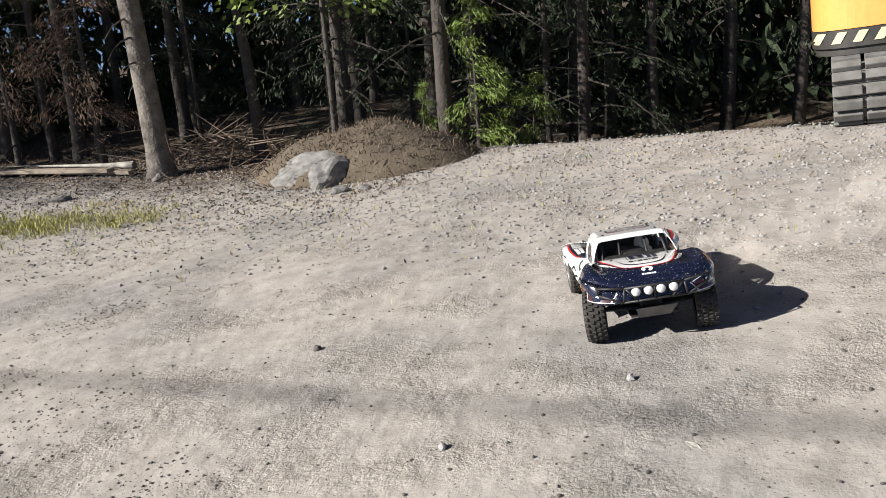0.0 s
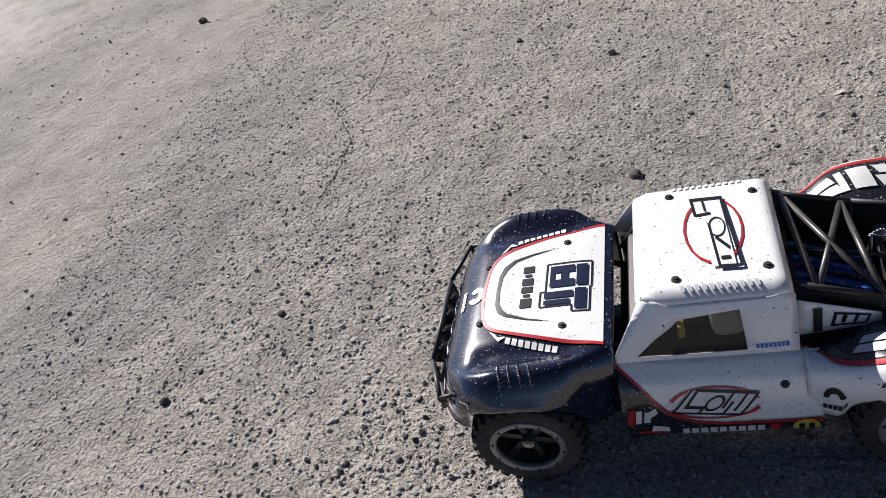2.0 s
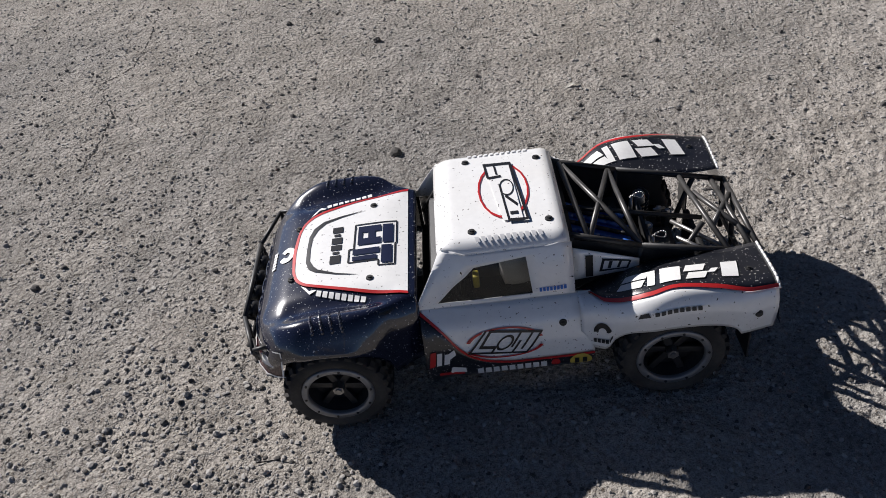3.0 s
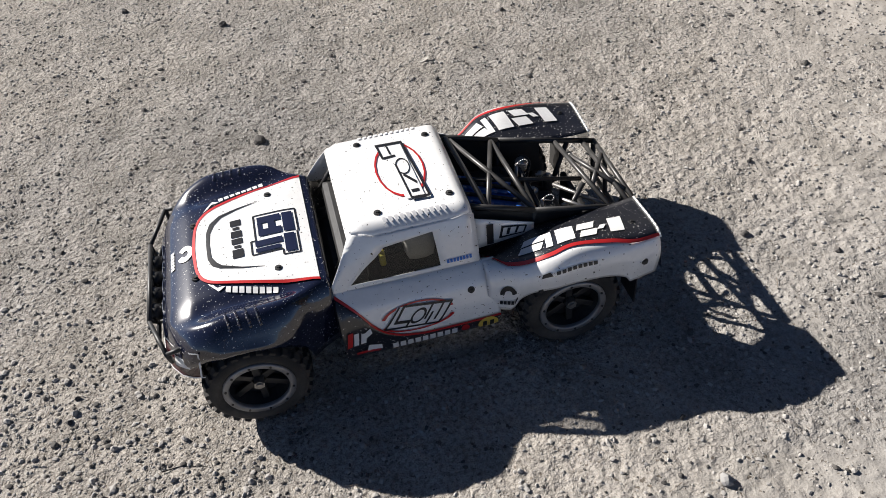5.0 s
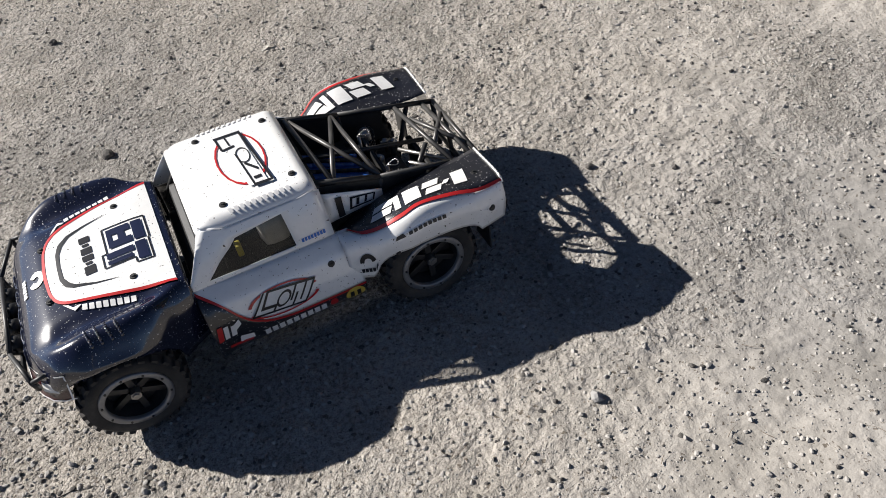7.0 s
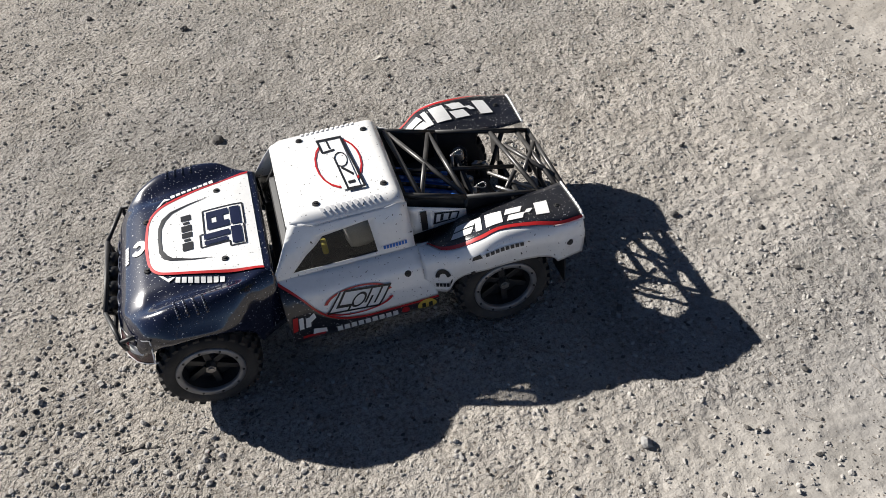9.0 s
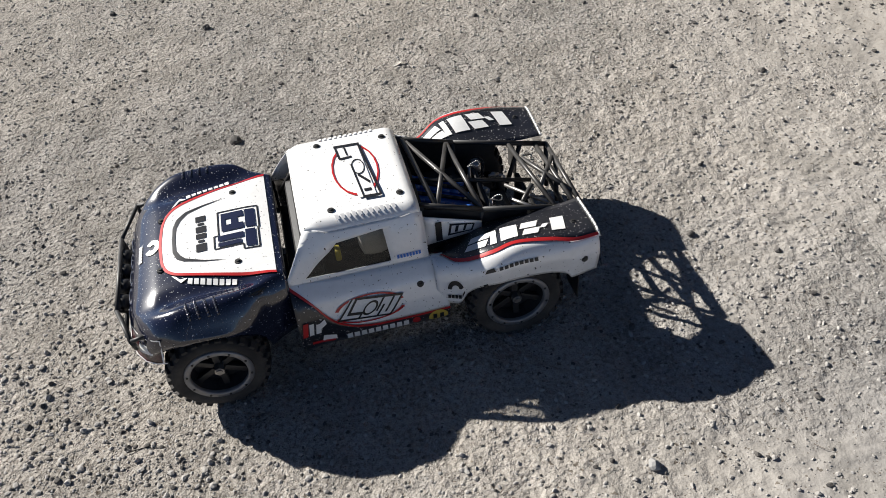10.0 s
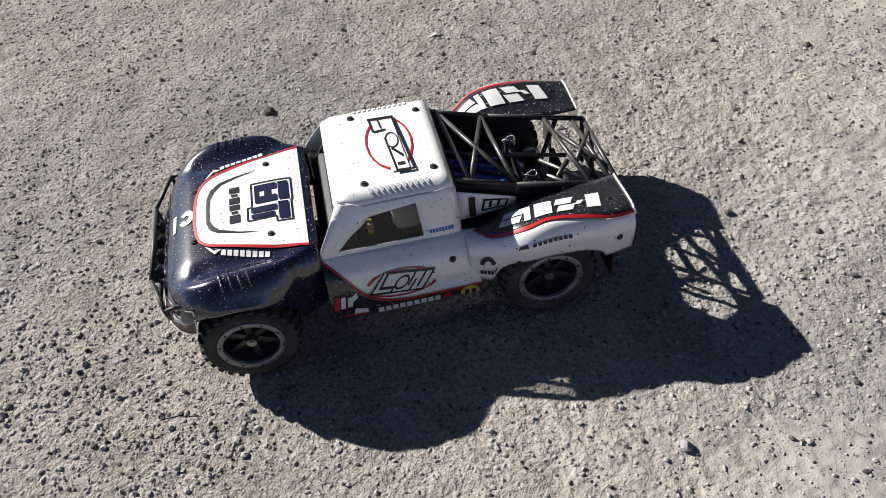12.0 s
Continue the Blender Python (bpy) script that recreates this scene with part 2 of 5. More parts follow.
HOSE = material("grey_hose", (0.30, 0.29, 0.28), 0.7, other=(0.18, 0.17, 0.16), scale=8)
CABLE = material("cable_black", (0.02, 0.02, 0.02), 0.6)


# ---- mesh helpers ----
def part(name, bm, mat, parent=None, label="", smooth=False, m=None):
    me = bpy.data.meshes.new(name)
    bm.normal_update()
    bm.to_mesh(me)
    bm.free()
    for mt in (mat if isinstance(mat, (list, tuple)) else (mat,)):
        me.materials.append(mt)
    if smooth:
        for p in me.polygons:
            p.use_smooth = True
    ob = new(name, me)
    if parent:
        ob.parent = parent
    if m is not None:
        ob.matrix_basis = m
    if label:
        ob["label"] = label
    return ob


def empty(name, m=None, **tags):
    ob = new(name)
    ob.empty_display_size = 0.05
    if m is not None:
        ob.matrix_basis = m
    return tagged(ob, **tags)


def solid(ob, thickness, offset=-1.0):
    mod = ob.modifiers.new("shell", "SOLIDIFY")
    mod.thickness, mod.offset = thickness, offset
    return ob


def sheet(fn, us, vs, bm=None):
    """A grid of fn(u, v)."""
    bm = bm or bmesh.new()
    rows = [[bm.verts.new(fn(u, v)) for v in vs] for u in us]
    for a, b in zip(rows, rows[1:]):
        for i in range(len(vs) - 1):
            bm.faces.new((a[i], b[i], b[i + 1], a[i + 1]))
    return bm


def steps(a, b, n):
    return [a + (b - a) * i / n for i in range(n + 1)]


def tube(bm, p, q, r, r2=None, seg=8):
    p, q = Vector(p), Vector(q)
    m = Matrix.Translation((p + q) / 2) @ (q - p).to_track_quat("Z", "Y").to_matrix().to_4x4()
    bmesh.ops.create_cone(bm, cap_ends=True, segments=seg, radius1=r, radius2=r if r2 is None else r2, depth=(q - p).length, matrix=m)
    return bm


def box(bm, centre, size, m=None, bevel=0.0):
    made = bmesh.ops.create_cube(bm, size=1, matrix=(m or Matrix()) @ Matrix.Translation(centre) @ Matrix.Diagonal((*size, 1)))
    if bevel:
        edges = list({e for v in made["verts"] for e in v.link_edges})
        bmesh.ops.bevel(bm, geom=edges, offset=bevel, segments=2, affect="EDGES", profile=0.6)
    return bm


def curve(x, knots):
    """Smooth interpolation through (x, value) knots, with limited slopes so that it never overshoots much."""
    n = len(knots)
    if x <= knots[0][0]:
        return knots[0][1]
    if x >= knots[-1][0]:
        return knots[-1][1]
    k = 0
    while knots[k + 1][0] < x:
        k += 1

    def secant(i):
        return (knots[i + 1][1] - knots[i][1]) / (knots[i + 1][0] - knots[i][0])

    def slope(i):
        if i == 0 or i == n - 1:
            return secant(min(i, n - 2))
        p, q = secant(i - 1), secant(i)
        return 0.0 if p * q <= 0 else 2 * p * q / (p + q)
    (a, va), (b, vb) = knots[k], knots[k + 1]
    w, t = b - a, (x - a) / (b - a)
    return va * (1 + 2 * t) * (1 - t) ** 2 + vb * t * t * (3 - 2 * t) + w * (slope(k) * t * (1 - t) ** 2 - slope(k + 1) * t * t * (1 - t))


def lathe(bm, profile, seg=40, m=None):
    """Turns (radius, y) pairs about the y axis."""
    m = m or Matrix()
    rings = [[bm.verts.new(m @ Vector((r * math.cos(a), y, r * math.sin(a)))) for a in (2 * math.pi * i / seg for i in range(seg))] for r, y in profile]
    for a, b in zip(rings, rings[1:]):
        for i in range(seg):
            bm.faces.new((a[i], b[i], b[(i + 1) % seg], a[(i + 1) % seg]))
    return bm


# ---- the ground ----
def rise(x, y):
    """The yard is flat and climbs gently towards the wood."""
    d = max(0.0, -y - 4.0)
    h = 0.115 * d * d / (d + 1.5)
    e = max(0.0, -x - 7.5)
    # behind the gravel's lip the ground falls into the shaded hollow of the wood
    f = max(0.0, min(1.0, (-7.9 + 0.12 * (y + 2) - x) / 1.3)) * max(0.0, min(1.0, (y + 6.5) / 2.5)) * max(0.0, min(1.0, (2.5 - y) / 1.0))
    return min(h, 1.6) + 0.05 * e * e / (e + 4) - 1.3 * f * f * (3 - 2 * f)


def ground_height(x, y):
    r = math.hypot(x + 3, y + 2)
    near = 1.0 / (1.0 + (r / 40) ** 2)
    return rise(x, y) + near * (0.010 * noise.noise((x * 1.3, y * 1.3, 1)) + 0.0045 * noise.noise((x * 7, y * 7, 2)) + 0.003 * noise.noise((x * 23, y * 23, 3))) + (0.0 if r > 5.5 else (1 - (r / 5.5) ** 4) * (0.0032 * noise.noise((x * 48, y * 48, 6)) + 0.0028 * max(-0.2, noise.noise((x * 95, y * 95, 8)))))


def build_ground():
    bm = bmesh.new()
    lay = bm.verts.layers.float.new("litter")
    seg = 880
    radii = [0.0]
    r = 0.03
    while r < 2500:
        radii.append(r)
        r *= 1.0125 if r < 2.4 else (1.035 if r < 14 else 1.12)
    rings = []
    for r in radii[1:]:
        ring = []
        for i in range(seg):
            a = 2 * math.pi * i / seg
            x, y = r * math.cos(a) - 0.5, r * math.sin(a) + 0.1
            v = bm.verts.new((x, y, ground_height(x, y)))
            edge = curve(y, ((-14, -4.6), (-8, -5.7), (-4.5, -6.5), (-2.5, -7.7), (1, -8.2))) - 0.5 * noise.noise((x * 0.8, y * 0.8, 5))
            v[lay] = max(0.0, min(1.0, (edge - x) * 0.9)) if y < 1.5 else 0.0
            ring.append(v)
        rings.append(ring)
    c = bm.verts.new((-0.5, 0.1, ground_height(-0.5, 0.1)))
    for i in range(seg):
        bm.faces.new((c, rings[0][i], rings[0][(i + 1) % seg]))
    for a, b in zip(rings, rings[1:]):
        for i in range(seg):
            bm.faces.new((a[i], b[i], b[(i + 1) % seg], a[(i + 1) % seg]))
    return tagged(part("ground", bm, GROUND, smooth=True), "sunlit packed grey-beige gravel yard running to a wood", "ground", kind="structure")


build_ground()


def stone_mesh(name, seed, mat, flat=0.6):
    rnd = random.Random(seed)
    bm = bmesh.new()
    bmesh.ops.create_icosphere(bm, subdivisions=2, radius=1)
    for v in bm.verts:
        k = 1 + 0.42 * noise.noise(v.co * 1.3 + Vector((seed * 3.1, 0, 0))) + 0.1 * noise.noise(v.co * 4 + Vector((seed, 9, 0)))
        v.co = Vector((v.co.x * k, v.co.y * k * 0.8, v.co.z * k * flat))
    me = bpy.data.meshes.new(name)
    bm.to_mesh(me)
    bm.free()
    me.materials.append(mat)
    return me


def scatter(name, count, place, size, mat, label, category, seed, squash=0.6):
    """Loose stones too many to count, in one mesh."""
    rnd = random.Random(seed)
    base = bmesh.new()
    bmesh.ops.create_icosphere(base, subdivisions=1, radius=1)
    bv = np.array([v.co for v in base.verts])
    bf = np.array([[v.index for v in f.verts] for f in base.faces])
    base.free()
    gen = np.random.default_rng(seed)
    verts, faces = [], []
    for k in range(count):
        x, y = place(rnd)
        s = size(rnd)
        v = bv * (1 + gen.uniform(-0.35, 0.3, (len(bv), 1))) * s * np.array([1, rnd.uniform(0.6, 1), squash * rnd.uniform(0.7, 1.2)])
        a = rnd.uniform(0, 6.3)
        c, sn = math.cos(a), math.sin(a)
        v = v @ np.array([[c, sn, 0], [-sn, c, 0], [0, 0, 1]]) + np.array([x, y, ground_height(x, y) + s * 0.18])
        faces.append(bf + len(bv) * k)
        verts.append(v)
    me = bpy.data.meshes.new(name)
    me.from_pydata(np.concatenate(verts).tolist(), [], np.concatenate(faces).tolist())
    me.materials.append(mat)
    return tagged(new(name, me), label, category, kind="stuff")


def near_place(rnd):
    return rnd.uniform(-1.6, 2.0), rnd.uniform(-2.6, 0.95)


def mid_place(rnd):
    return rnd.uniform(-5.0, 3.8), rnd.uniform(-7, 1.2)


def gravel_place(rnd):
    while True:
        x, y = rnd.uniform(-8.2, -3.4), rnd.uniform(-9, 1.6)
        if rnd.random() < min(1, max(0.04, (-3.9 - x + 0.8 * noise.noise((x, y, 7))) * 0.7)):
            return x, y


scatter("fine_grit", 9000, near_place, lambda r: 0.0013 + 0.0042 * r.random() ** 3, DARKSTONE, "fine dark grit strewn over the packed earth", "grit", 1)
scatter("pale_grit", 6000, near_place, lambda r: 0.0014 + 0.003 * r.random() ** 3, STONE, "fine pale grit strewn over the packed earth", "grit", 2)
scatter("earth_crumbs", 46000, near_place, lambda r: 0.0016 + 0.0046 * r.random() ** 3.4, CRUMB, "crumbs of dry earth and grit covering the yard", "earth crumbs", 5, 0.65)
SCUFFS = ((-3.06, -2.98, 0.22), (-1.32, -2.08, 0.3), (-1.64, -0.88, 0.2), (-1.99, -2.58, 0.3), (-1.88, -1.87, 0.25))


def scuff_place(rnd):
    x, y, reach = SCUFFS[rnd.randrange(len(SCUFFS))]
    return x + rnd.gauss(0, reach), y + rnd.gauss(0, reach * 0.7)


scatter("scuffed_grit", 2600, scuff_place, lambda r: 0.002 + 0.006 * r.random() ** 3, DARKSTONE, "dark grit torn loose where wheels scuffed the earth", "grit", 9)
CHURNED = ((0.66, 0.22, 0.13), (0.88, -0.05, 0.2), (0.45, 0.42, 0.12), (1.05, -0.45, 0.22))


def churned_place(rnd):
    x, y, reach = CHURNED[rnd.randrange(len(CHURNED))]
    return x + rnd.gauss(0, reach), y + rnd.gauss(0, reach)


scatter("churned_earth", 1500, churned_place, lambda r: 0.002 + 0.006 * r.random() ** 3, CRUMB, "clods of dry earth churned up by the wheels", "earth clods", 15, 0.7)
scatter("churned_grit", 700, churned_place, lambda r: 0.0016 + 0.005 * r.random() ** 3, DARKSTONE, "dark grit churned up by the wheels", "grit", 16)
scatter("pebbles", 7200, mid_place, lambda r: 0.003 + 0.006 * r.random() ** 3, DARKSTONE, "small dark pebbles on the packed earth", "pebbles", 3)
scatter("gravel", 21000, gravel_place, lambda r: 0.0055 + 0.013 * r.random() ** 3, STONE, "coarse grey gravel along the edge of the yard", "gravel", 4)

CRACK = ((1.18, -1.85), (1.153, -1.58), (1.164, -1.38), (1.257, -1.28), (1.15, -1.07), (1.15, -0.88), (1.172, -0.77))


def crack_place(rnd):
    f = rnd.random() * (len(CRACK) - 1.001)
    (xa, ya), (xb, yb) = CRACK[int(f)], CRACK[int(f) + 1]
    k = f - int(f)
    return xa + (xb - xa) * k + 0.008 * noise.noise((f * 6, 1, 0)) + rnd.gauss(0, 0.0012), ya + (yb - ya) * k + rnd.gauss(0, 0.0012)


scatter("crack_crumbs", 520, crack_place, lambda r: 0.0012 + 0.002 * r.random(), DARKSTONE, "dark crumbs along a hairline crack in the earth", "earth crumbs", 6)

# single stones that stand out: x, y, half-length, dark or pale
STONES = ((0.635, -1.56, 0.012, 1), (0.31, -1.33, 0.013, 1), (0.0, -1.0, 0.010, 1), (0.245, -0.645, 0.017, 1), (-1.24, -0.47, 0.012, 1),
          (-1.01, -0.57, 0.009, 1), (-0.44, 0.60, 0.013, 0), (0.70, 0.183, 0.008, 1), (-0.76, 0.077, 0.010, 1), (2.41, -2.57, 0.022, 1),
          (0.555, -0.91, 0.009, 1), (1.12, -0.27, 0.011, 1), (1.335, -0.006, 0.013, 1), (-0.56, -1.08, 0.009, 1), (1.07, -0.335, 0.010, 1),
          (-0.15, -1.82, 0.014, 1), (-0.15, -3.65, 0.016, 1), (-2.83, -1.08, 0.021, 1), (-1.84, -1.87, 0.014, 1), (-1.37, -1.25, 0.014, 1),
          (-2.74, 0.33, 0.018, 0), (-1.66, -4.1, 0.02, 1), (-1.60, -0.84, 0.016, 1), (-0.61, -1.56, 0.013, 1), (-2.2, -0.1, 0.016, 0))
stone_kinds = [stone_mesh("stone", 11, DARKSTONE), stone_mesh("stone", 12, STONE, 0.75), stone_mesh("stone", 13, DARKSTONE, 0.8)]
for k, (x, y, s, dark) in enumerate(STONES):
    ob = new("stone", stone_kinds[(0, 2)[k % 2] if dark else 1])
    ob.matrix_basis = pose(x, y, ground_height(x, y) + s * 0.3, 0, 0, 47 * k) @ Matrix.Diagonal((s, s, s, 1))
    tagged(ob, "dark angular stone lying on packed gravel" if dark else "pale rounded stone lying on packed gravel", "stone", "loose stones")


# ---- the radio-controlled truck ----
WHEELBASE, AXLE, TRACK_Y = 0.297, 0.097, 0.203
truck = empty("toy_truck", label="large radio-controlled desert truck, navy and white with red lines, dusty", category="toy truck")


def lip(x, xc, rest, top=0.188):
    d = abs(x - xc) / 0.108
    return rest + (top - rest) * math.sqrt(1 - d ** 2.4) if d < 1 else rest


HOOD_W = ((0.135, 0.176), (0.17, 0.196), (0.215, 0.228), (0.26, 0.239), (0.33, 0.239), (0.38, 0.222), (0.41, 0.192), (0.437, 0.130))
HOOD_C = ((0.13, 0.236), (0.20, 0.243), (0.31, 0.240), (0.37, 0.231), (0.405, 0.217), (0.437, 0.196))
PANEL_W = ((0.13, 0.152), (0.20, 0.140), (0.30, 0.112), (0.335, 0.098), (0.352, 0.082), (0.362, 0.055), (0.366, 0.0))


def hood_z(x, y):
    a = abs(y)
    w = curve(x, HOOD_W)
    z = curve(x, HOOD_C)
    z -= 0.010 * math.exp(-((a - 0.158) / 0.022) ** 2) * curve(x, ((0.16, 0.0), (0.22, 1.0), (0.34, 1.0), (0.38, 0.3)))
    z += 0.010 * math.exp(-((a - 0.208) / 0.028) ** 2) * curve(x, ((0.16, 0.0), (0.22, 1.0), (0.32, 1.0), (0.40, 0.0)))
    s = max(0.0, a / w - 0.84) / 0.16
    z -= s * s * curve(x, ((0.135, 0.03), (0.25, 0.042), (0.36, 0.028), (0.43, 0.010)))
    return z - max(0.0, (x - 0.42) / 0.017) ** 2 * 0.008


def on_hood(x, y, up=0.0012):
    return Vector((x, y, hood_z(x, y) + up))


def front_shell():
    xs = steps(0.133, 0.437, 44)
    ss = steps(-1, 1, 72)
    bm = sheet(lambda x, s: (x, s * curve(x, HOOD_W), hood_z(x, s * curve(x, HOOD_W))), xs, ss)
    for side in (-1, 1):
        def wall(x, v):
            w = curve(x, HOOD_W)
            top = hood_z(x, w)
            low = min(top - 0.008, lip(x, WHEELBASE, 0.128 if x > 0.3 else 0.105))
            flare = v * max(0.0, min(1.0, (x - 0.365) / 0.05))
            return (x + 0.012 * flare, side * (w + 0.004 * math.sin(math.pi * v) + 0.012 * flare), top + (low - top) * v)
        sheet(wall, xs, steps(0, 1, 6), bm)
    sheet(lambda y, v: (0.437 + 0.012 * v, y * (1 + 0.09 * v), hood_z(0.437, y) + (0.128 - hood_z(0.437, y)) * v), steps(-0.135, 0.135, 16), steps(0, 1, 6), bm)
    bmesh.ops.remove_doubles(bm, verts=bm.verts, dist=0.0004)
    return solid(part("front_shell", bm, NAVY, truck, "glossy navy front wings and nose with pale dirt flecks", True), 0.0022)


shell = front_shell()


def decal(name, quads, place, mat, parent, label="", n=4):
    """Thin painted shapes that follow a surface: quads of (u, v) corners."""
    bm = bmesh.new()
    for a, b, c, d in quads:
        def at(s, t, a=a, b=b, c=c, d=d):
            return place(*[(a[i] * (1 - s) + b[i] * s) * (1 - t) + (d[i] * (1 - s) + c[i] * s) * t for i in (0, 1)])
        sheet(at, steps(0, 1, n), steps(0, 1, n), bm)
    return part(name, bm, mat, parent, label, True)


def slanted(u0, v0, u1, v1, lean=0.0):
    return ((u0, v0), (u1, v0), (u1 + lean, v1), (u0 + lean, v1))


def ring(cu, cv, ru, rv, width, a0=0, a1=360, n=20):
    out = []
    for i in range(n):
        a, b = radians(a0 + (a1 - a0) * i / n), radians(a0 + (a1 - a0) * (i + 1) / n)
        k = 1 - width
        out.append(((cu + ru * math.cos(a), cv + rv * math.sin(a)), (cu + ru * math.cos(b), cv + rv * math.sin(b)),
                    (cu + ru * k * math.cos(b), cv + rv * k * math.sin(b)), (cu + ru * k * math.cos(a), cv + rv * k * math.sin(a))))
    return out


# white bonnet panel with its red edge
pan = sheet(lambda x, s: on_hood(x, s * curve(x, PANEL_W), 0.0016), steps(0.149, 0.3655, 40), steps(-1, 1, 30))
part("bonnet_panel", pan, WHITE, shell, "glossy white bonnet panel", True)


def edge_point(k, out):
    """Along the panel's edge from one rear corner round the front to the other."""
    x = 0.149 + (0.3655 - 0.149) * math.sin(min(k, 1 - k) * math.pi) ** 0.8
    side = -1 if k < 0.5 else 1
    y = side * curve(x, PANEL_W)
    centre = Vector((0.24, 0.0))
    d = Vector((x, y)) - centre
    d = Vector((d.x * 0.45, d.y)).normalized()
    return on_hood(min(0.43, x + d.x * out), y + d.y * out, 0.0024)


part("bonnet_line", sheet(lambda k, o: edge_point(k, o), steps(0, 1, 90), (-0.001, 0.002, 0.0055)), RED, shell, "red line round the bonnet panel", True)

# block shapes on the bonnet, read from the nose: u across to the near side, v towards the windscreen
def badge_at(u, v, up=0.0034):
    return on_hood(0.257 - 0.082 * v, -0.044 + 0.114 * u, up)


for y0, y1 in ((-0.051, -0.034), (-0.030, -0.023), (-0.019, -0.001), (0.003, 0.018), (0.022, 0.029), (0.033, 0.056)):
    k = 0.004 if y1 - y0 < 0.008 else 0.0
    decal("bonnet_script", [slanted(0.2745 + k, y0, 0.295 - k, y1, 0.0)], lambda x, y: on_hood(x, y, 0.0028), DECALBLACK, shell, "black block on the white bonnet")
for q in (slanted(0.02, 0.74, 0.50, 0.98), slanted(0.02, 0.16, 0.18, 0.70), slanted(0.34, 0.16, 0.50, 0.70), slanted(0.18, 0.40, 0.34, 0.56), slanted(0.18, 0.16, 0.34, 0.26),
          slanted(0.56, 0.72, 1.0, 0.96), slanted(0.60, 0.06, 0.74, 0.68), slanted(0.78, 0.06, 0.88, 0.62)):
    decal("badge_block", [q], badge_at, INKNAVY, shell, "navy block of the bonnet badge")
outline = ((-0.05, 1.06), (0.53, 1.06), (0.53, 1.03), (1.05, 1.03), (1.05, 0.66), (0.91, 0.66), (0.91, -0.03), (0.58, -0.03), (0.58, 0.08), (-0.05, 0.08), (-0.05, 1.06))
for (ua, va), (ub, vb) in zip(outline, outline[1:]):
    if abs(ub - ua) > abs(vb - va):
        q = ((ua, va - 0.018), (ub, vb - 0.018), (ub, vb + 0.018), (ua, va + 0.018))
    else:
        q = ((ua - 0.013, va), (ub - 0.013, vb), (ub + 0.013, vb), (ua + 0.013, va))
    decal("badge_outline", [q], lambda u, v: badge_at(u, v, 0.0028), DECALBLACK, shell)
groove = ((0.238, -0.093, 0.0005), (0.28, -0.084, 0.0022), (0.313, -0.073, 0.004), (0.330, -0.056, 0.0055), (0.338, -0.034, 0.0042), (0.3395, 0.0, 0.0034), (0.338, 0.036, 0.0042), (0.330, 0.056, 0.0055), (0.318, 0.068, 0.004), (0.28, 0.084, 0.0018), (0.24, 0.094, 0.0004))
gq = []
for (xa, ya, wa), (xb, yb, wb) in zip(groove, groove[1:]):
    da, db = Vector((xa - 0.27, ya)).normalized(), Vector((xb - 0.27, yb)).normalized()
    gq.append(((xa - da.x * wa, ya - da.y * wa), (xb - db.x * wb, yb - db.y * wb), (xb + db.x * wb, yb + db.y * wb), (xa + da.x * wa, ya + da.y * wa)))
decal("bonnet_groove", gq, lambda x, y: on_hood(x, y, 0.0026), DECALBLACK, shell, "black groove round the bonnet badge")
for side in (-1, 1):
    for i in range(8):
        decal("wing_script", [slanted(0.312 - 0.0115 * i, 0.05, 0.3035 - 0.0115 * i, 0.95, 0.002)], lambda x, v: on_hood(x, side * (curve(x, PANEL_W) + 0.012 + 0.014 * v), 0.0022), DECALWHITE, shell, "white block on the navy wing")
    decal("wing_mark", [((0.345, 0.0), (0.335, 0.0), (0.326, 0.55), (0.333, 0.6)), ((0.333, 0.6), (0.318, 0.15), (0.313, 0.15), (0.326, 1.0))], lambda x, v: on_hood(x, side * (curve(x, PANEL_W) + 0.010 + 0.015 * v), 0.0022), DECALWHITE, shell)
    # cooling louvres pressed into the wing
    for i in range(4):
        x = 0.318 - 0.017 * i
        bm = bmesh.new()
        for j in range(8):
            y = 0.19 + 0.034 * j / 8
            y2 = 0.19 + 0.034 * (j + 1) / 8
            tube(bm, on_hood(x - 0.006 * j / 8, side * y, -0.0008), on_hood(x - 0.006 * (j + 1) / 8, side * y2, -0.0008), 0.0027, seg=8)
        part("louvre", bm, NAVY, shell, smooth=True)
decal("nose_mark", ring(0.385, -0.004, 0.016, 0.021, 0.62, 20, 320), lambda x, y: on_hood(x, y, 0.0018), DECALWHITE, shell, "white crescent on the navy nose", 2)
decal("nose_script", [slanted(0.408, -0.028 + 0.0085 * i, 0.4155, -0.0215 + 0.0085 * i) for i in range(6)], lambda x, y: on_hood(x, y, 0.002), DECALWHITE, shell, "", 2)


def button(p, parent, r=0.0075, normal=(0, 0, 1), mat=None):
    p, nrm = Vector(p), Vector(normal).normalized()
    bm = tube(bmesh.new(), p - nrm * 0.001, p + nrm * 0.0022, r, r * 0.85, 16)
    tube(bm, p + nrm * 0.002, p + nrm * 0.0045, r * 0.45, r * 0.4, 6)
    return part("body_button", bm, mat or BLACK, parent, "black plastic fastener", False)


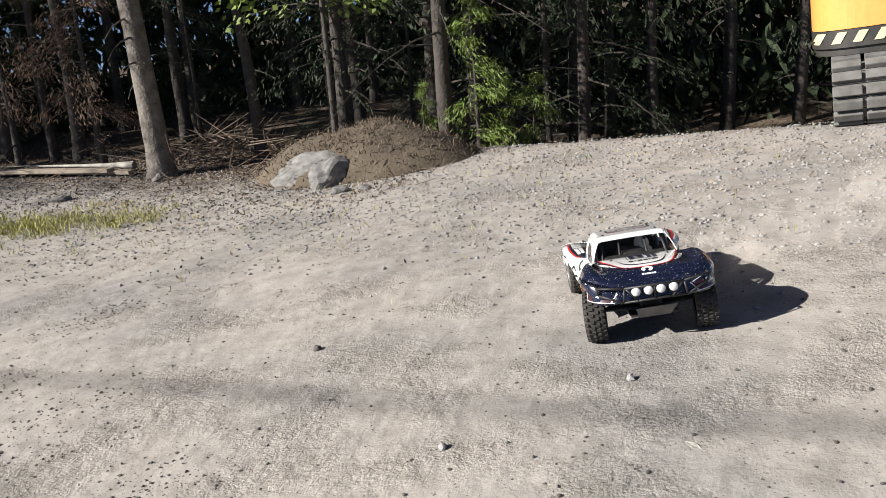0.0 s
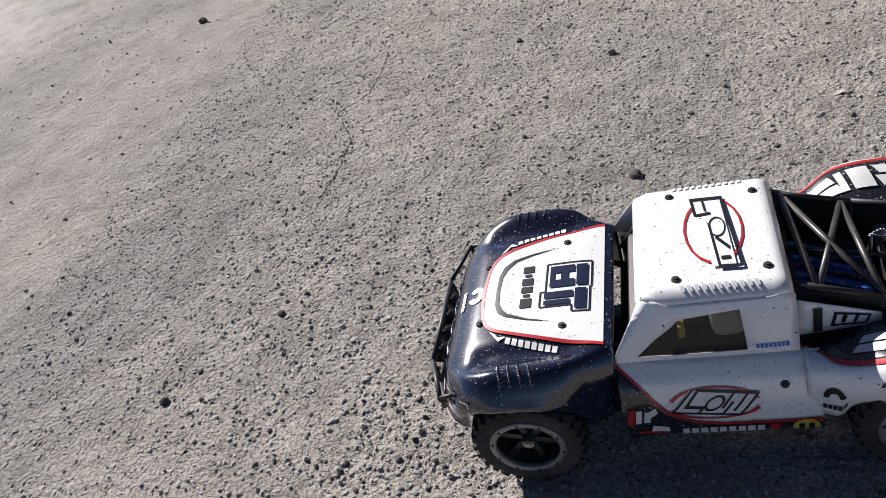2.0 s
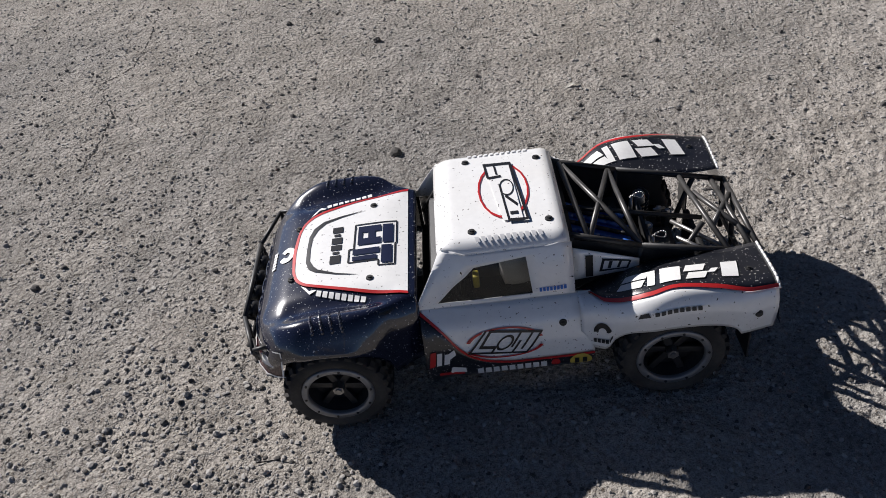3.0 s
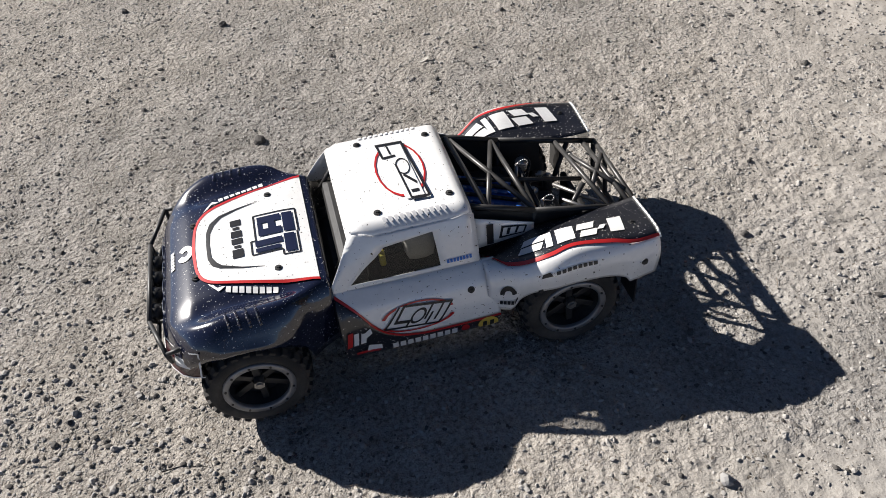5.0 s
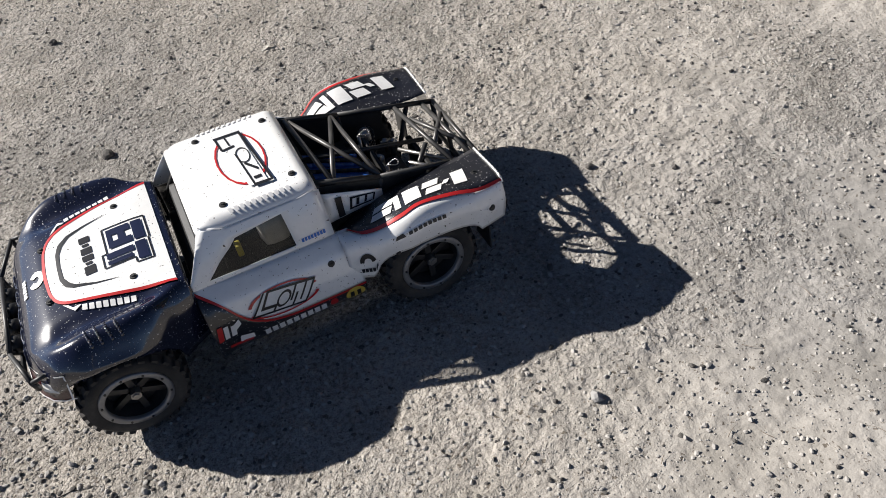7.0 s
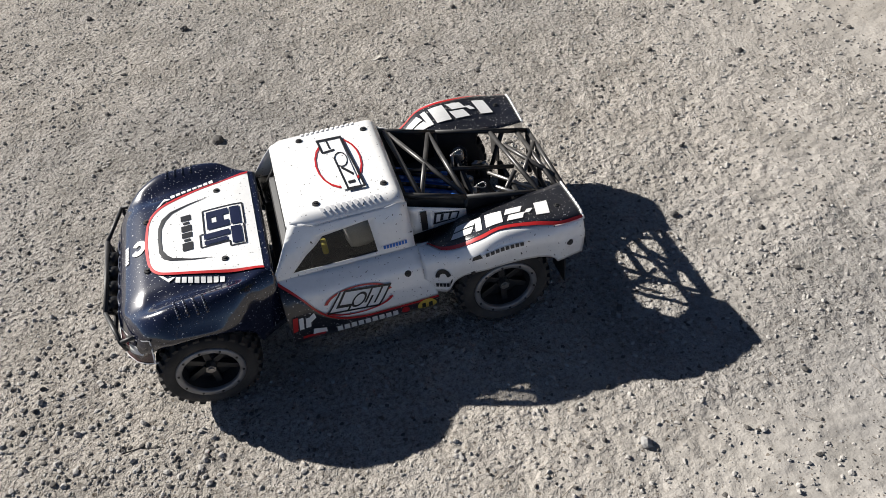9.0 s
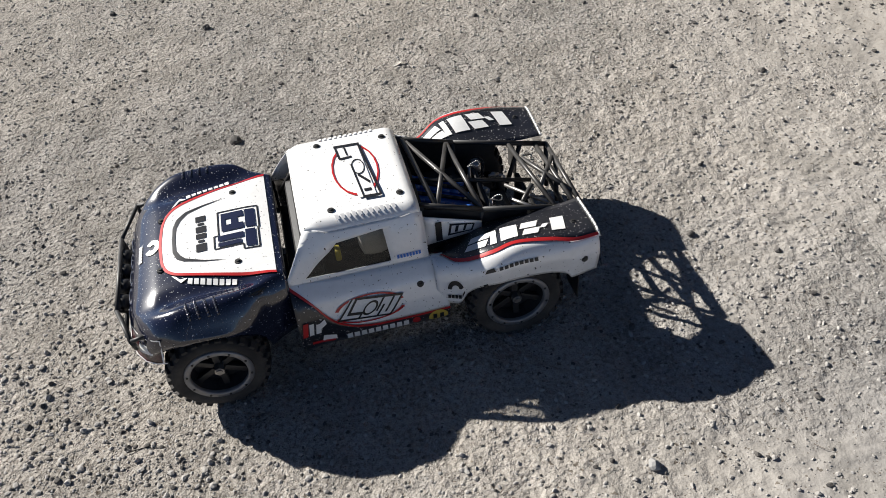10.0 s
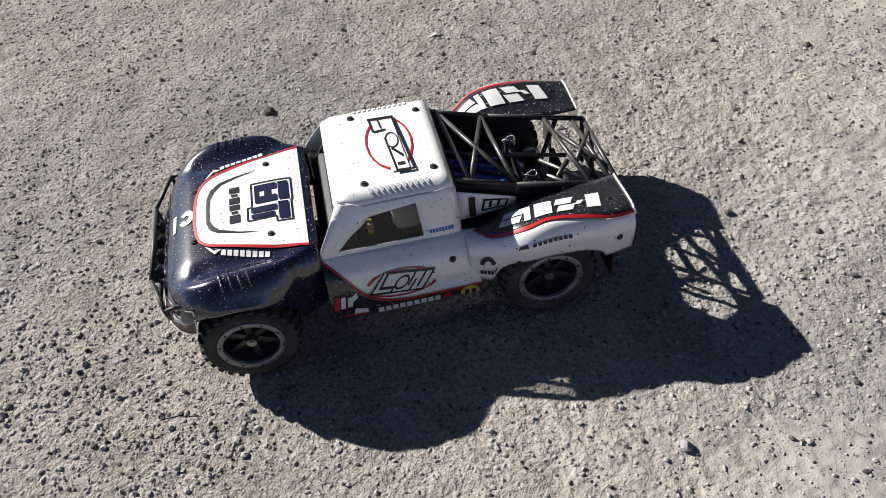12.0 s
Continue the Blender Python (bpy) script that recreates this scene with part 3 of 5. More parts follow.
for side in (-1, 1):
    button(on_hood(0.217, side * 0.107), shell)
    button(on_hood(0.366, side * 0.074), shell)
    # slanted headlight stickers on the nose corners
    def lamp_at(u, v, side=side):
        x = 0.437 - 0.062 * u
        w = curve(x, HOOD_W) + 0.0075
        top = hood_z(x, curve(x, HOOD_W)) - 0.004
        flare = v * max(0.0, min(1.0, (x - 0.365) / 0.05))
        return Vector((x + 0.003 * (1 - u) + 0.012 * flare, side * (w - 0.012 * (1 - u) * (1 - v) + 0.011 * flare - 0.004), top + (0.132 + 0.012 * u - top) * v))
    decal("headlight", [((0.02, 0.25), (1.0, 0.0), (0.9, 1.0), (0.1, 0.95))], lamp_at, LAMPFACE, shell, "burgundy headlight sticker with pale outline")
    o = [((0.0, 0.22), (1.02, -0.04), (1.02, 0.01), (0.0, 0.27)), ((0.0, 0.93), (1.0, 0.97), (1.0, 1.01), (0.0, 0.98)), ((0.98, 0.0), (1.02, 0.0), (0.93, 1.0), (0.89, 1.0)), ((0.0, 0.25), (0.03, 0.25), (0.09, 0.98), (0.06, 0.98))]
    decal("headlight_outline", o, lambda u, v, f=lamp_at: f(u, v) + Vector((0.001, 0, 0.0)) + Vector((0, (1 if f(0, 0).y > 0 else -1) * 0.001, 0)), DECALWHITE, shell)
    decal("headlight_lens", [((0.34, 0.38), (0.74, 0.34), (0.70, 0.66), (0.36, 0.68))], lambda u, v, f=lamp_at: f(u, v) + Vector((0.0015, (1 if f(0, 0).y > 0 else -1) * 0.0015, 0)), LENS, shell, "pale block in the headlight sticker")

# ---- doors and sills ----
SIDE_T = ((0.0, 0.190, 0.052), (0.22, 0.203, 0.076), (0.5, 0.207, 0.122), (0.78, 0.197, 0.178), (1.0, 0.167, 0.210))
LINE_T = ((-0.215, 0.36), (-0.10, 0.33), (-0.03, 0.33), (0.02, 0.38), (0.05, 0.47), (0.075, 0.60), (0.105, 0.82), (0.134, 0.97))


def flank(x, t, side, out=0.0):
    y = curve(t, [(a, b) for a, b, c in SIDE_T]) + out
    z = curve(t, [(a, c) for a, b, c in SIDE_T])
    y += 0.022 * max(0.0, (-x - 0.16) / 0.06) ** 2 * (1 - t) if x < -0.16 else 0.0
    y += 0.012 * max(0.0, (x - 0.09) / 0.045) ** 2 * (1 - t)
    return Vector((x, side * y, z))


for side in (-1, 1):
    xs = steps(-0.165, 0.134, 40)
    door = part("door_panel", sheet(lambda x, v: flank(x, curve(x, LINE_T) + (1 - curve(x, LINE_T)) * v, side), xs, steps(0, 1, 10)), WHITE, truck, "white door and cab side, mud-flecked", True)
    solid(door, 0.0014, 0)
    solid(part("sill", sheet(lambda x, v: flank(x, curve(x, LINE_T) * v, side), xs, steps(0, 1, 8)), BLACKGLOSS, truck, "black lower sill", True), 0.0014, 0)
    part("door_line", sheet(lambda x, v: flank(x, min(1, curve(x, LINE_T) + v), side, 0.0022), xs, (-0.012, 0.006, 0.024)), RED, door, "", True)
    # door badge: an outlined slanted emblem over a red arc
    put = lambda x, t, side=side: flank(x, t, side, 0.003)
    # the emblem's slanted field: a along it to the rear, b up
    def field(a, b, out=0.0035):
        return flank(0.056 - 0.100 * a - 0.029 * b, 0.54 - 0.06 * a + 0.21 * b, side, out)

    decal("door_emblem_ground", [((0, 0), (1, 0), (1, 1), (0, 1))], lambda a, b: field(a, b, 0.003), DECALWHITE, door)
    for q in (slanted(-0.02, -0.05, 1.02, 0.05), slanted(0.10, 0.95, 1.02, 1.05), slanted(-0.02, 0.0, 0.02, 1.0, 0.04), slanted(0.98, 0.0, 1.02, 1.0), slanted(0.10, 0.22, 0.15, 0.95), slanted(0.10, 0.22, 0.36, 0.36),
              slanted(0.36, 0.05, 0.40, 0.36), slanted(0.64, 0.30, 0.68, 0.95), slanted(0.72, 0.05, 0.76, 0.62), slanted(0.84, 0.20, 0.88, 0.95)):
        decal("door_emblem", [q], field, DECALBLACK, door, "black bar of the emblem on the white door", 3)
    decal("door_emblem_disc", ring(0.50, 0.50, 0.13, 0.36, 0.28), field, DECALBLACK, door, "", 2)
    decal("door_arc", ring(-0.008, 0.60, 0.070, 0.17, 0.10, 15, 165) + ring(-0.008, 0.60, 0.070, 0.17, 0.10, 195, 345), lambda x, t: flank(x, t, side, 0.0026), RED, door, "", 2)
    for i in range(9):
        decal("sill_script", [slanted(0.046 - 0.0143 * i, 0.14, 0.0355 - 0.0143 * i, 0.285)], put, DECALWHITE, truck, "white block on the black sill")
    decal("sill_dot", ring(-0.095, 0.235, 0.008, 0.075, 0.95), put, RED, truck, "small round red sticker", 2)
    decal("sill_disc", ring(-0.140, 0.225, 0.020, 0.13, 0.97), put, DECALYELLOW, truck, "oval yellow sticker", 2)
    decal("sill_disc_mark", [slanted(-0.129, 0.16, -0.137, 0.29), slanted(-0.143, 0.16, -0.151, 0.29)], lambda x, t: flank(x, t, side, 0.004), DECALBLACK, truck, "", 2)
    decal("sill_mark", [((0.130, 0.42), (0.120, 0.42), (0.114, 0.60), (0.124, 0.60))], put, RED, truck)
    decal("sill_logo", [slanted(0.117, 0.42, 0.108, 0.58, -0.004), slanted(0.104, 0.42, 0.094, 0.56, -0.004), ((0.094, 0.48), (0.080, 0.54), (0.082, 0.60), (0.096, 0.55))], put, DECALWHITE, truck)
    decal("sill_stripe", [((0.115, 0.24), (0.070, 0.20), (0.070, 0.25), (0.115, 0.29))], put, RED, truck)
    decal("sill_patch", [((0.095, 0.26), (0.066, 0.24), (0.066, 0.33), (0.090, 0.37))], put, DECALWHITE, truck)
    button(flank(-0.112, 0.74, side), door, 0.0075, (0, side, 0.2))

# ---- rear wings ----
CREST = ((-0.462, 0.234), (-0.42, 0.237), (-0.36, 0.246), (-0.30, 0.250), (-0.25, 0.240), (-0.20, 0.216), (-0.14, 0.206))


def wing(x, t, side, out=0.0):
    c = curve(x, CREST)
    wide = curve(x, ((-0.462, 0.240), (-0.40, 0.251), (-0.27, 0.254), (-0.20, 0.230), (-0.14, 0.204)))
    low = lip(x, -WHEELBASE, 0.108 if x > -0.3 else 0.14, 0.174)
    inner = curve(x, ((-0.46, 0.113), (-0.36, 0.119), (-0.14, 0.119)))
    ks = ((0.0, wide - 0.008, low), (0.3, wide, low + 0.55 * (c - low)), (0.52, wide - 0.012, c - 0.008), (0.62, wide - 0.032, c), (1.0, inner, c - curve(x, ((-0.462, 0.008), (-0.40, 0.018), (-0.30, 0.030), (-0.20, 0.022), (-0.14, 0.040)))))
    return Vector((x, side * (curve(t, [(a, b) for a, b, d in ks]) + out * (1 - t)), curve(t, [(a, d) for a, b, d in ks]) + out * t))


WING_LINE = ((-0.462, 0.53), (-0.42, 0.54), (-0.36, 0.58), (-0.29, 0.61), (-0.225, 0.58), (-0.185, 0.585), (-0.16, 0.70), (-0.148, 0.86), (-0.142, 0.99))
for side in (-1, 1):
    xs = steps(-0.462, -0.142, 40)
    quarter = solid(part("rear_wing", sheet(lambda x, v: wing(x, curve(x, WING_LINE) * v, side), xs, steps(0, 1, 12)), WHITE, truck, "white flared rear wing over the wheel", True), 0.0014, 0)
    top = solid(part("bed_side", sheet(lambda x, v: wing(x, curve(x, WING_LINE) + (1 - curve(x, WING_LINE)) * v, side), xs, steps(0, 1, 10)), BLACKGLOSS, truck, "black bed side with dirt flecks", True), 0.0014, 0)
    part("wing_line", sheet(lambda x, v: wing(x, max(0, min(1, curve(x, WING_LINE) + v)), side, 0.003), xs, (-0.010, 0.006, 0.022)), RED, quarter, "", True)
    part("tail_panel", sheet(lambda v, t: wing(-0.462, t, side) * (1 - v) + Vector((-0.470, wing(-0.462, t, side).y, 0.150 if t < 0.6 else 0.160)) * v, steps(0, 1, 5), steps(0.25, 1, 12)), NAVY, truck, "navy tail panel", True)
    rim = bmesh.new()
    edge = [wing(-0.463, t, side) for t in steps(0.50, 1.0, 10)]
    for p, q in zip(edge, edge[1:]):
        tube(rim, p, q, 0.0026, seg=6)
    part("tail_edge", rim, WHITE, top, "worn white edge of the tail", True)
    # a row of slanted white blocks, some broken by a gap
    for x0, x1, t0, t1 in ((-0.205, -0.243, 0.60, 0.735), (-0.216, -0.255, 0.765, 0.89), (-0.252, -0.264, 0.60, 0.89), (-0.272, -0.306, 0.60, 0.89), (-0.314, -0.346, 0.60, 0.725),
                           (-0.316, -0.349, 0.755, 0.89), (-0.354, -0.366, 0.70, 0.78), (-0.374, -0.402, 0.60, 0.89)):
        decal("bed_mark", [slanted(x0, t0, x1, t1, -0.010)], lambda x, t: wing(x, 0.672 + (t - 0.60) * 0.56, side, 0.004), DECALWHITE, top, "white slanted block on the bed side")
    decal("wing_script", [slanted(-0.256 - 0.0098 * i, 0.335, -0.2632 - 0.0098 * i, 0.39) for i in range(8)] + [((-0.230, 0.33), (-0.250, 0.33), (-0.246, 0.40), (-0.234, 0.39))], lambda x, t: wing(x, t, side, 0.004), DECALBLACK, quarter)
    decal("quarter_mark", ring(-0.176, 0.27, 0.014, 0.10, 0.55, -10, 190) + [slanted(-0.162 - 0.0065 * i, 0.10, -0.167 - 0.0065 * i, 0.16) for i in range(5)], lambda x, t: wing(x, t, side, 0.003), DECALBLACK, quarter, "", 2)
    inner = lambda u, v, side=side: Vector((-0.140 - 0.215 * u, side * (0.116 + 0.003 * u), (0.288 - 0.056 * u - 0.004) * v + 0.150 * (1 - v)))
    part("inner_panel", sheet(inner, steps(0, 1, 8), steps(0, 1, 3)), BLACK, truck, "black inner bed panel")
    button(wing(-0.428, 0.28, side), quarter, 0.0075, (0, side, 0.25))
    button(wing(-0.425, 0.74, side, 0.001), top, 0.006)
    # mud flap behind the wheel
    part("mud_flap", box(bmesh.new(), (-0.425, side * 0.205, 0.105), (0.003, 0.06, 0.075), bevel=0.001), BLACK, truck)

# ---- cab ----
def roof_point(x, y):
    a = abs(y) / 0.146
    z = 0.320 - 0.003 * a * a - 0.016 * max(0.0, (a - 0.82) / 0.18) ** 2
    z -= 0.016 * max(0.0, (x - 0.057) / 0.035) ** 2 + 0.012 * max(0.0, (-x - 0.118) / 0.022) ** 2
    return Vector((x, y, z))


ROOF_W = ((-0.14, 0.139), (-0.10, 0.146), (0.04, 0.146), (0.085, 0.131))
cab = solid(part("roof", sheet(lambda x, s: roof_point(x, s * curve(x, ROOF_W)), steps(-0.137, 0.090, 26), steps(-1, 1, 40)), WHITE, truck, "white cab roof with rounded edges", True), 0.0025)
for side in (-1, 1):
    for x, y in ((0.026, 0.105), (-0.108, 0.094)):
        button(roof_point(x, side * y), cab)

    def cabside(x, v, out=0.0, side=side):
        """v from the waist, 0, to the roof's edge, 1."""
        wide = curve(x, ROOF_W) - 0.0015
        top = roof_point(max(-0.14, min(0.085, x)), wide)
        return Vector((x, side * (0.168 + (wide - 0.168) * v - 0.006 * math.sin(math.pi * v) * -1 + out), 0.209 + (top.z - 0.209) * v))

    bm = bmesh.new()
    A, B, C, D = (0.142, 0.0), (0.086, 1.0), (-0.139, 1.0), (-0.139, 0.0)          # outer corners
    a, b, c, d = (0.100, 0.09), (0.030, 0.76), (-0.060, 0.85), (-0.066, 0.10)      # window corners
    for quad in ((A, B, b, a), (B, C, c, b), (C, D, d, c), (D, A, a, d)):
        def at(s, t, q=quad):
            u = [(q[0][i] * (1 - s) + q[1][i] * s) * (1 - t) + (q[3][i] * (1 - s) + q[2][i] * s) * t for i in (0, 1)]
            return cabside(*u)
        sheet(at, steps(0, 1, 10), steps(0, 1, 4), bm)
    bmesh.ops.remove_doubles(bm, verts=bm.verts, dist=0.0004)
    bmesh.ops.recalc_face_normals(bm, faces=bm.faces)
    frame_ob = part("cab_side", bm, WHITE, truck, "white cab pillars round an open-edged window", True)
    solid(frame_ob, 0.0016, 0)
    pane = sheet(lambda s, t: cabside(*[(a[i] * (1 - s) + d[i] * s) * (1 - t) + (b[i] * (1 - s) + c[i] * s) * t for i in (0, 1)], -0.002), steps(0, 1, 6), steps(0, 1, 6))
    part("side_window", pane, SMOKE, frame_ob, "smoky clear plastic side window", True)
    decal("pillar_script", [slanted(-0.078 - 0.006 * i, 0.13, -0.0825 - 0.006 * i, 0.22) for i in range(8)], lambda x, v: cabside(x, v, 0.0022), DECALBLUE, frame_ob, "", 2)
    # side panel with the race number, behind the cab
    pz = lambda u, v, side=side: Vector((-0.139 - 0.118 * u, side * (0.140 - 0.012 * u), 0.212 + v * (0.074 - 0.052 * u)))
    plate = solid(part("number_panel", sheet(pz, steps(0, 1, 6), steps(0, 1, 4)), WHITE, truck, "white triangular side panel with black number", True), 0.002, 0)
    num = bpy.data.curves.new("race_number", "FONT")
    num.body, num.size, num.extrude = "1", 0.060, 0.0004
    num.offset = 0.0034
    num.materials.append(DECALBLACK)
    ob = new("race_number", num)
    ob.parent = plate
    ob.matrix_basis = Matrix.Translation(pz(0.12 if side > 0 else 0.34, 0.12) + Vector((0, side * 0.0022, 0))) @ pose(0, 0, 0, 90, 0, 180 if side > 0 else 0)
    decal("panel_emblem", [((0.40, 0.18), (0.80, 0.2), (0.80, 0.28), (0.40, 0.26)), ((0.44, 0.66), (0.86, 0.72), (0.86, 0.82), (0.44, 0.76)), ((0.40, 0.2), (0.44, 0.2), (0.48, 0.7), (0.44, 0.7)), ((0.52, 0.3), (0.57, 0.3), (0.6, 0.66), (0.55, 0.66)), ((0.66, 0.3), (0.7, 0.3), (0.74, 0.7), (0.7, 0.7)), ((0.80, 0.2), (0.83, 0.2), (0.88, 0.8), (0.85, 0.8))],
          lambda u, v: pz(u, v) + Vector((0, side * 0.002, 0)), DECALBLACK, plate, "", 2)

# roof emblem: red ring with a black outlined shape across it, and grey edge lettering
over = lambda x, y: roof_point(x, y) + Vector((0, 0, 0.0018))
wide_x, wide_y = 0.86, 1.33      # the emblem reaches past the ring
over2 = lambda x, y: roof_point(-0.041 + (x + 0.042) * wide_x, y * wide_y) + Vector((0, 0, 0.0028))
decal("roof_ring", ring(-0.038, -0.003, 0.046, 0.084, 0.07), over, RED, cab, "thin red ring on the roof", 2)
decal("roof_emblem_ground", [((-0.004, -0.062), (-0.058, -0.06), (-0.070, 0.066), (-0.030, 0.066))], over2, WHITE, cab)
roof_shape = [((-0.002, -0.066), (-0.062, -0.064), (-0.062, -0.058), (-0.002, -0.060)), ((-0.002, -0.066), (-0.007, -0.066), (-0.012, -0.030), (-0.007, -0.030)), ((-0.008, -0.032), (-0.038, -0.034), (-0.038, -0.029), (-0.008, -0.027)),
              ((-0.024, -0.058), (-0.028, -0.058), (-0.031, -0.036), (-0.027, -0.036)), ((-0.058, -0.064), (-0.063, -0.064), (-0.082, 0.070), (-0.077, 0.070)), ((-0.030, -0.012), (-0.034, -0.012), (-0.044, 0.070), (-0.040, 0.070)),
              ((-0.040, 0.064), (-0.080, 0.066), (-0.080, 0.071), (-0.040, 0.070)), ((-0.040, 0.018), (-0.062, 0.040), (-0.064, 0.034), (-0.042, 0.012)), ((-0.046, 0.050), (-0.062, 0.050), (-0.062, 0.056), (-0.046, 0.056))]
for q in roof_shape:
    decal("roof_emblem", [q], lambda x, y: over2(x, y) + Vector((0, 0, 0.0010)), DECALBLACK, cab, "black bar of the roof emblem", 3)
decal("roof_emblem_disc", ring(-0.046, -0.004, 0.015, 0.019, 0.14), lambda x, y: over2(x, y) + Vector((0, 0, 0.0010)), DECALBLACK, cab, "", 2)
for side in (-1, 1):
    decal("roof_script", [slanted(0.022 - 0.0107 * i, side * 0.121, 0.015 - 0.0107 * i, side * 0.131, -0.002) for i in range(11)], over, DECALGREY, cab, "pale grey lettering shapes along the roof edge", 2)

# ---- cage, chassis and running gear ----
def tubes(name, pairs, r, mat, label=""):
    for p, q in pairs:
        part(name, tube(bmesh.new(), p, q, r, seg=10), mat, truck, label, True)


rail = []
for s in (-1, 1):
    rail += [((-0.13, s * 0.112, 0.296), (-0.262, s * 0.116, 0.252)), ((-0.262, s * 0.116, 0.252), (-0.475, s * 0.112, 0.200)), ((-0.475, s * 0.112, 0.200), (-0.475, s * 0.10, 0.09)),
             ((-0.262, s * 0.116, 0.252), (-0.25, s * 0.09, 0.08)), ((-0.415, s * 0.113, 0.213), (-0.36, s * 0.085, 0.09)), ((-0.142, s * 0.112, 0.292), (-0.142, s * 0.10, 0.08))]
tubes("cage_rail", rail, 0.0055, BLACK, "black cage rail")
tubes("cage_tube", [((-0.152, -0.105, 0.290), (-0.172, 0.112, 0.282)), ((-0.158, -0.10, 0.288), (-0.262, 0.112, 0.254)), ((-0.245, -0.108, 0.258), (-0.176, 0.108, 0.280)), ((-0.246, -0.108, 0.258), (-0.262, 0.112, 0.253)),
                    ((-0.385, -0.108, 0.221), (-0.418, 0.110, 0.213)), ((-0.40, -0.06, 0.217), (-0.47, 0.06, 0.202)), ((-0.47, -0.06, 0.202), (-0.41, 0.04, 0.214)), ((-0.475, -0.112, 0.201), (-0.475, 0.112, 0.201)), ((-0.448, -0.112, 0.206), (-0.462, 0.11, 0.204)),
                    ((-0.475, -0.05, 0.20), (-0.475, -0.03, 0.10)), ((-0.475, 0.05, 0.20), (-0.475, 0.03, 0.10)), ((-0.475, -0.11, 0.12), (-0.475, 0.11, 0.12)), ((-0.395, 0.03, 0.216), (-0.345, 0.06, 0.16))], 0.0052, TUBE, "gunmetal cage tube")
tubes("centre_rail", [((-0.14, 0.004, 0.270), (-0.40, 0.004, 0.205))], 0.0045, BLACK)
tubes("front_cage_tube", [((0.125, s * 0.13, 0.20), (0.06, s * 0.115, 0.300)) for s in (-1, 1)] + [((0.11, -0.06, 0.12), (0.07, -0.05, 0.298)), ((0.11, 0.06, 0.12), (0.07, 0.05, 0.298)), ((0.13, -0.10, 0.16), (-0.06, -0.11, 0.14)), ((0.13, 0.10, 0.16), (-0.06, 0.11, 0.14)), ((0.09, -0.11, 0.24), (-0.10, -0.10, 0.13))], 0.0045, BLACK)
tubes("aerial", [((0.12, 0.10, 0.20), (0.085, 0.062, 0.245))], 0.0013, STEEL, "thin steel aerial wire")
part("chassis_plate", box(bmesh.new(), (0, 0, 0.062), (0.80, 0.17, 0.008), bevel=0.002), BLACK, truck)
part("interior_tub", box(bmesh.new(), (0.02, 0, 0.115), (0.23, 0.29, 0.09), bevel=0.015), BLACK, truck, "black cockpit tub")
# two boxes added so that no sun passes through the cab into its shadow
part("cockpit_filler", box(bmesh.new(), (0.0, 0.0, 0.19), (0.17, 0.10, 0.12), bevel=0.02), BLACK, truck)
part("cockpit_blocker", box(bmesh.new(), (0.085, 0.0, 0.205), (0.05, 0.25, 0.07), bevel=0.014), BLACK, truck, "black block added in the cockpit to stop sunlight")
part("seat_back", box(bmesh.new(), (-0.10, 0.0, 0.20), (0.03, 0.24, 0.17), pose(0, 0, 0, 0, -8, 0), 0.01), BLACK, truck)
bm = bmesh.new()
bmesh.ops.create_uvsphere(bm, u_segments=20, v_segments=14, radius=0.034, matrix=Matrix.Translation((-0.035, 0.055, 0.255)) @ Matrix.Diagonal((1.1, 0.9, 1, 1)))
box(bm, (-0.045, 0.055, 0.205), (0.06, 0.085, 0.07), bevel=0.02)
part("driver_dummy", bm, SUITWHITE, truck, "plain pale driver dummy behind the window", True)
part("yellow_panel", box(bmesh.new(), (0.03, 0.095, 0.20), (0.012, 0.02, 0.028), bevel=0.004), SUITYELLOW, truck)
# motor bay under the cage
bm = box(bmesh.new(), (-0.215, 0.0, 0.15), (0.10, 0.10, 0.10), bevel=0.012)
part("motor_block", bm, BLACK, truck)
cover = part("engine_cover", sheet(lambda u, v: (-0.142 - 0.118 * u, 0.095 - 0.15 * v + 0.02 * u, 0.236 - 0.036 * u + 0.012 * math.sin(v * math.pi)), steps(0, 1, 8), steps(0, 1, 10)), BLUE, truck, "blue ribbed engine cover", True)
solid(cover, 0.003)
for i in range(7):
    v = 0.06 + 0.145 * i
    bm = bmesh.new()
    for j in range(6):
        p, q = [Vector((-0.142 - 0.118 * u, 0.095 - 0.15 * v + 0.02 * u, 0.240 - 0.036 * u + 0.012 * math.sin(v * math.pi))) for u in (j / 6, (j + 1) / 6)]
        tube(bm, p, q, 0.0042, seg=6)
    part("rib", bm, BLACK if i % 2 else BLUE, cover, "" if i % 2 else "blue rib", True)
tubes("silencer", [((-0.16, -0.075, 0.14), (-0.36, -0.075, 0.13))], 0.022, BLACK)
tubes("shock_absorber", [((-0.30, s * 0.075, 0.215), (-0.315, s * 0.14, 0.10)) for s in (-1, 1)] + [((0.25, s * 0.09, 0.20), (0.285, s * 0.14, 0.10)) for s in (-1, 1)], 0.013, STEEL, "silver shock absorber")
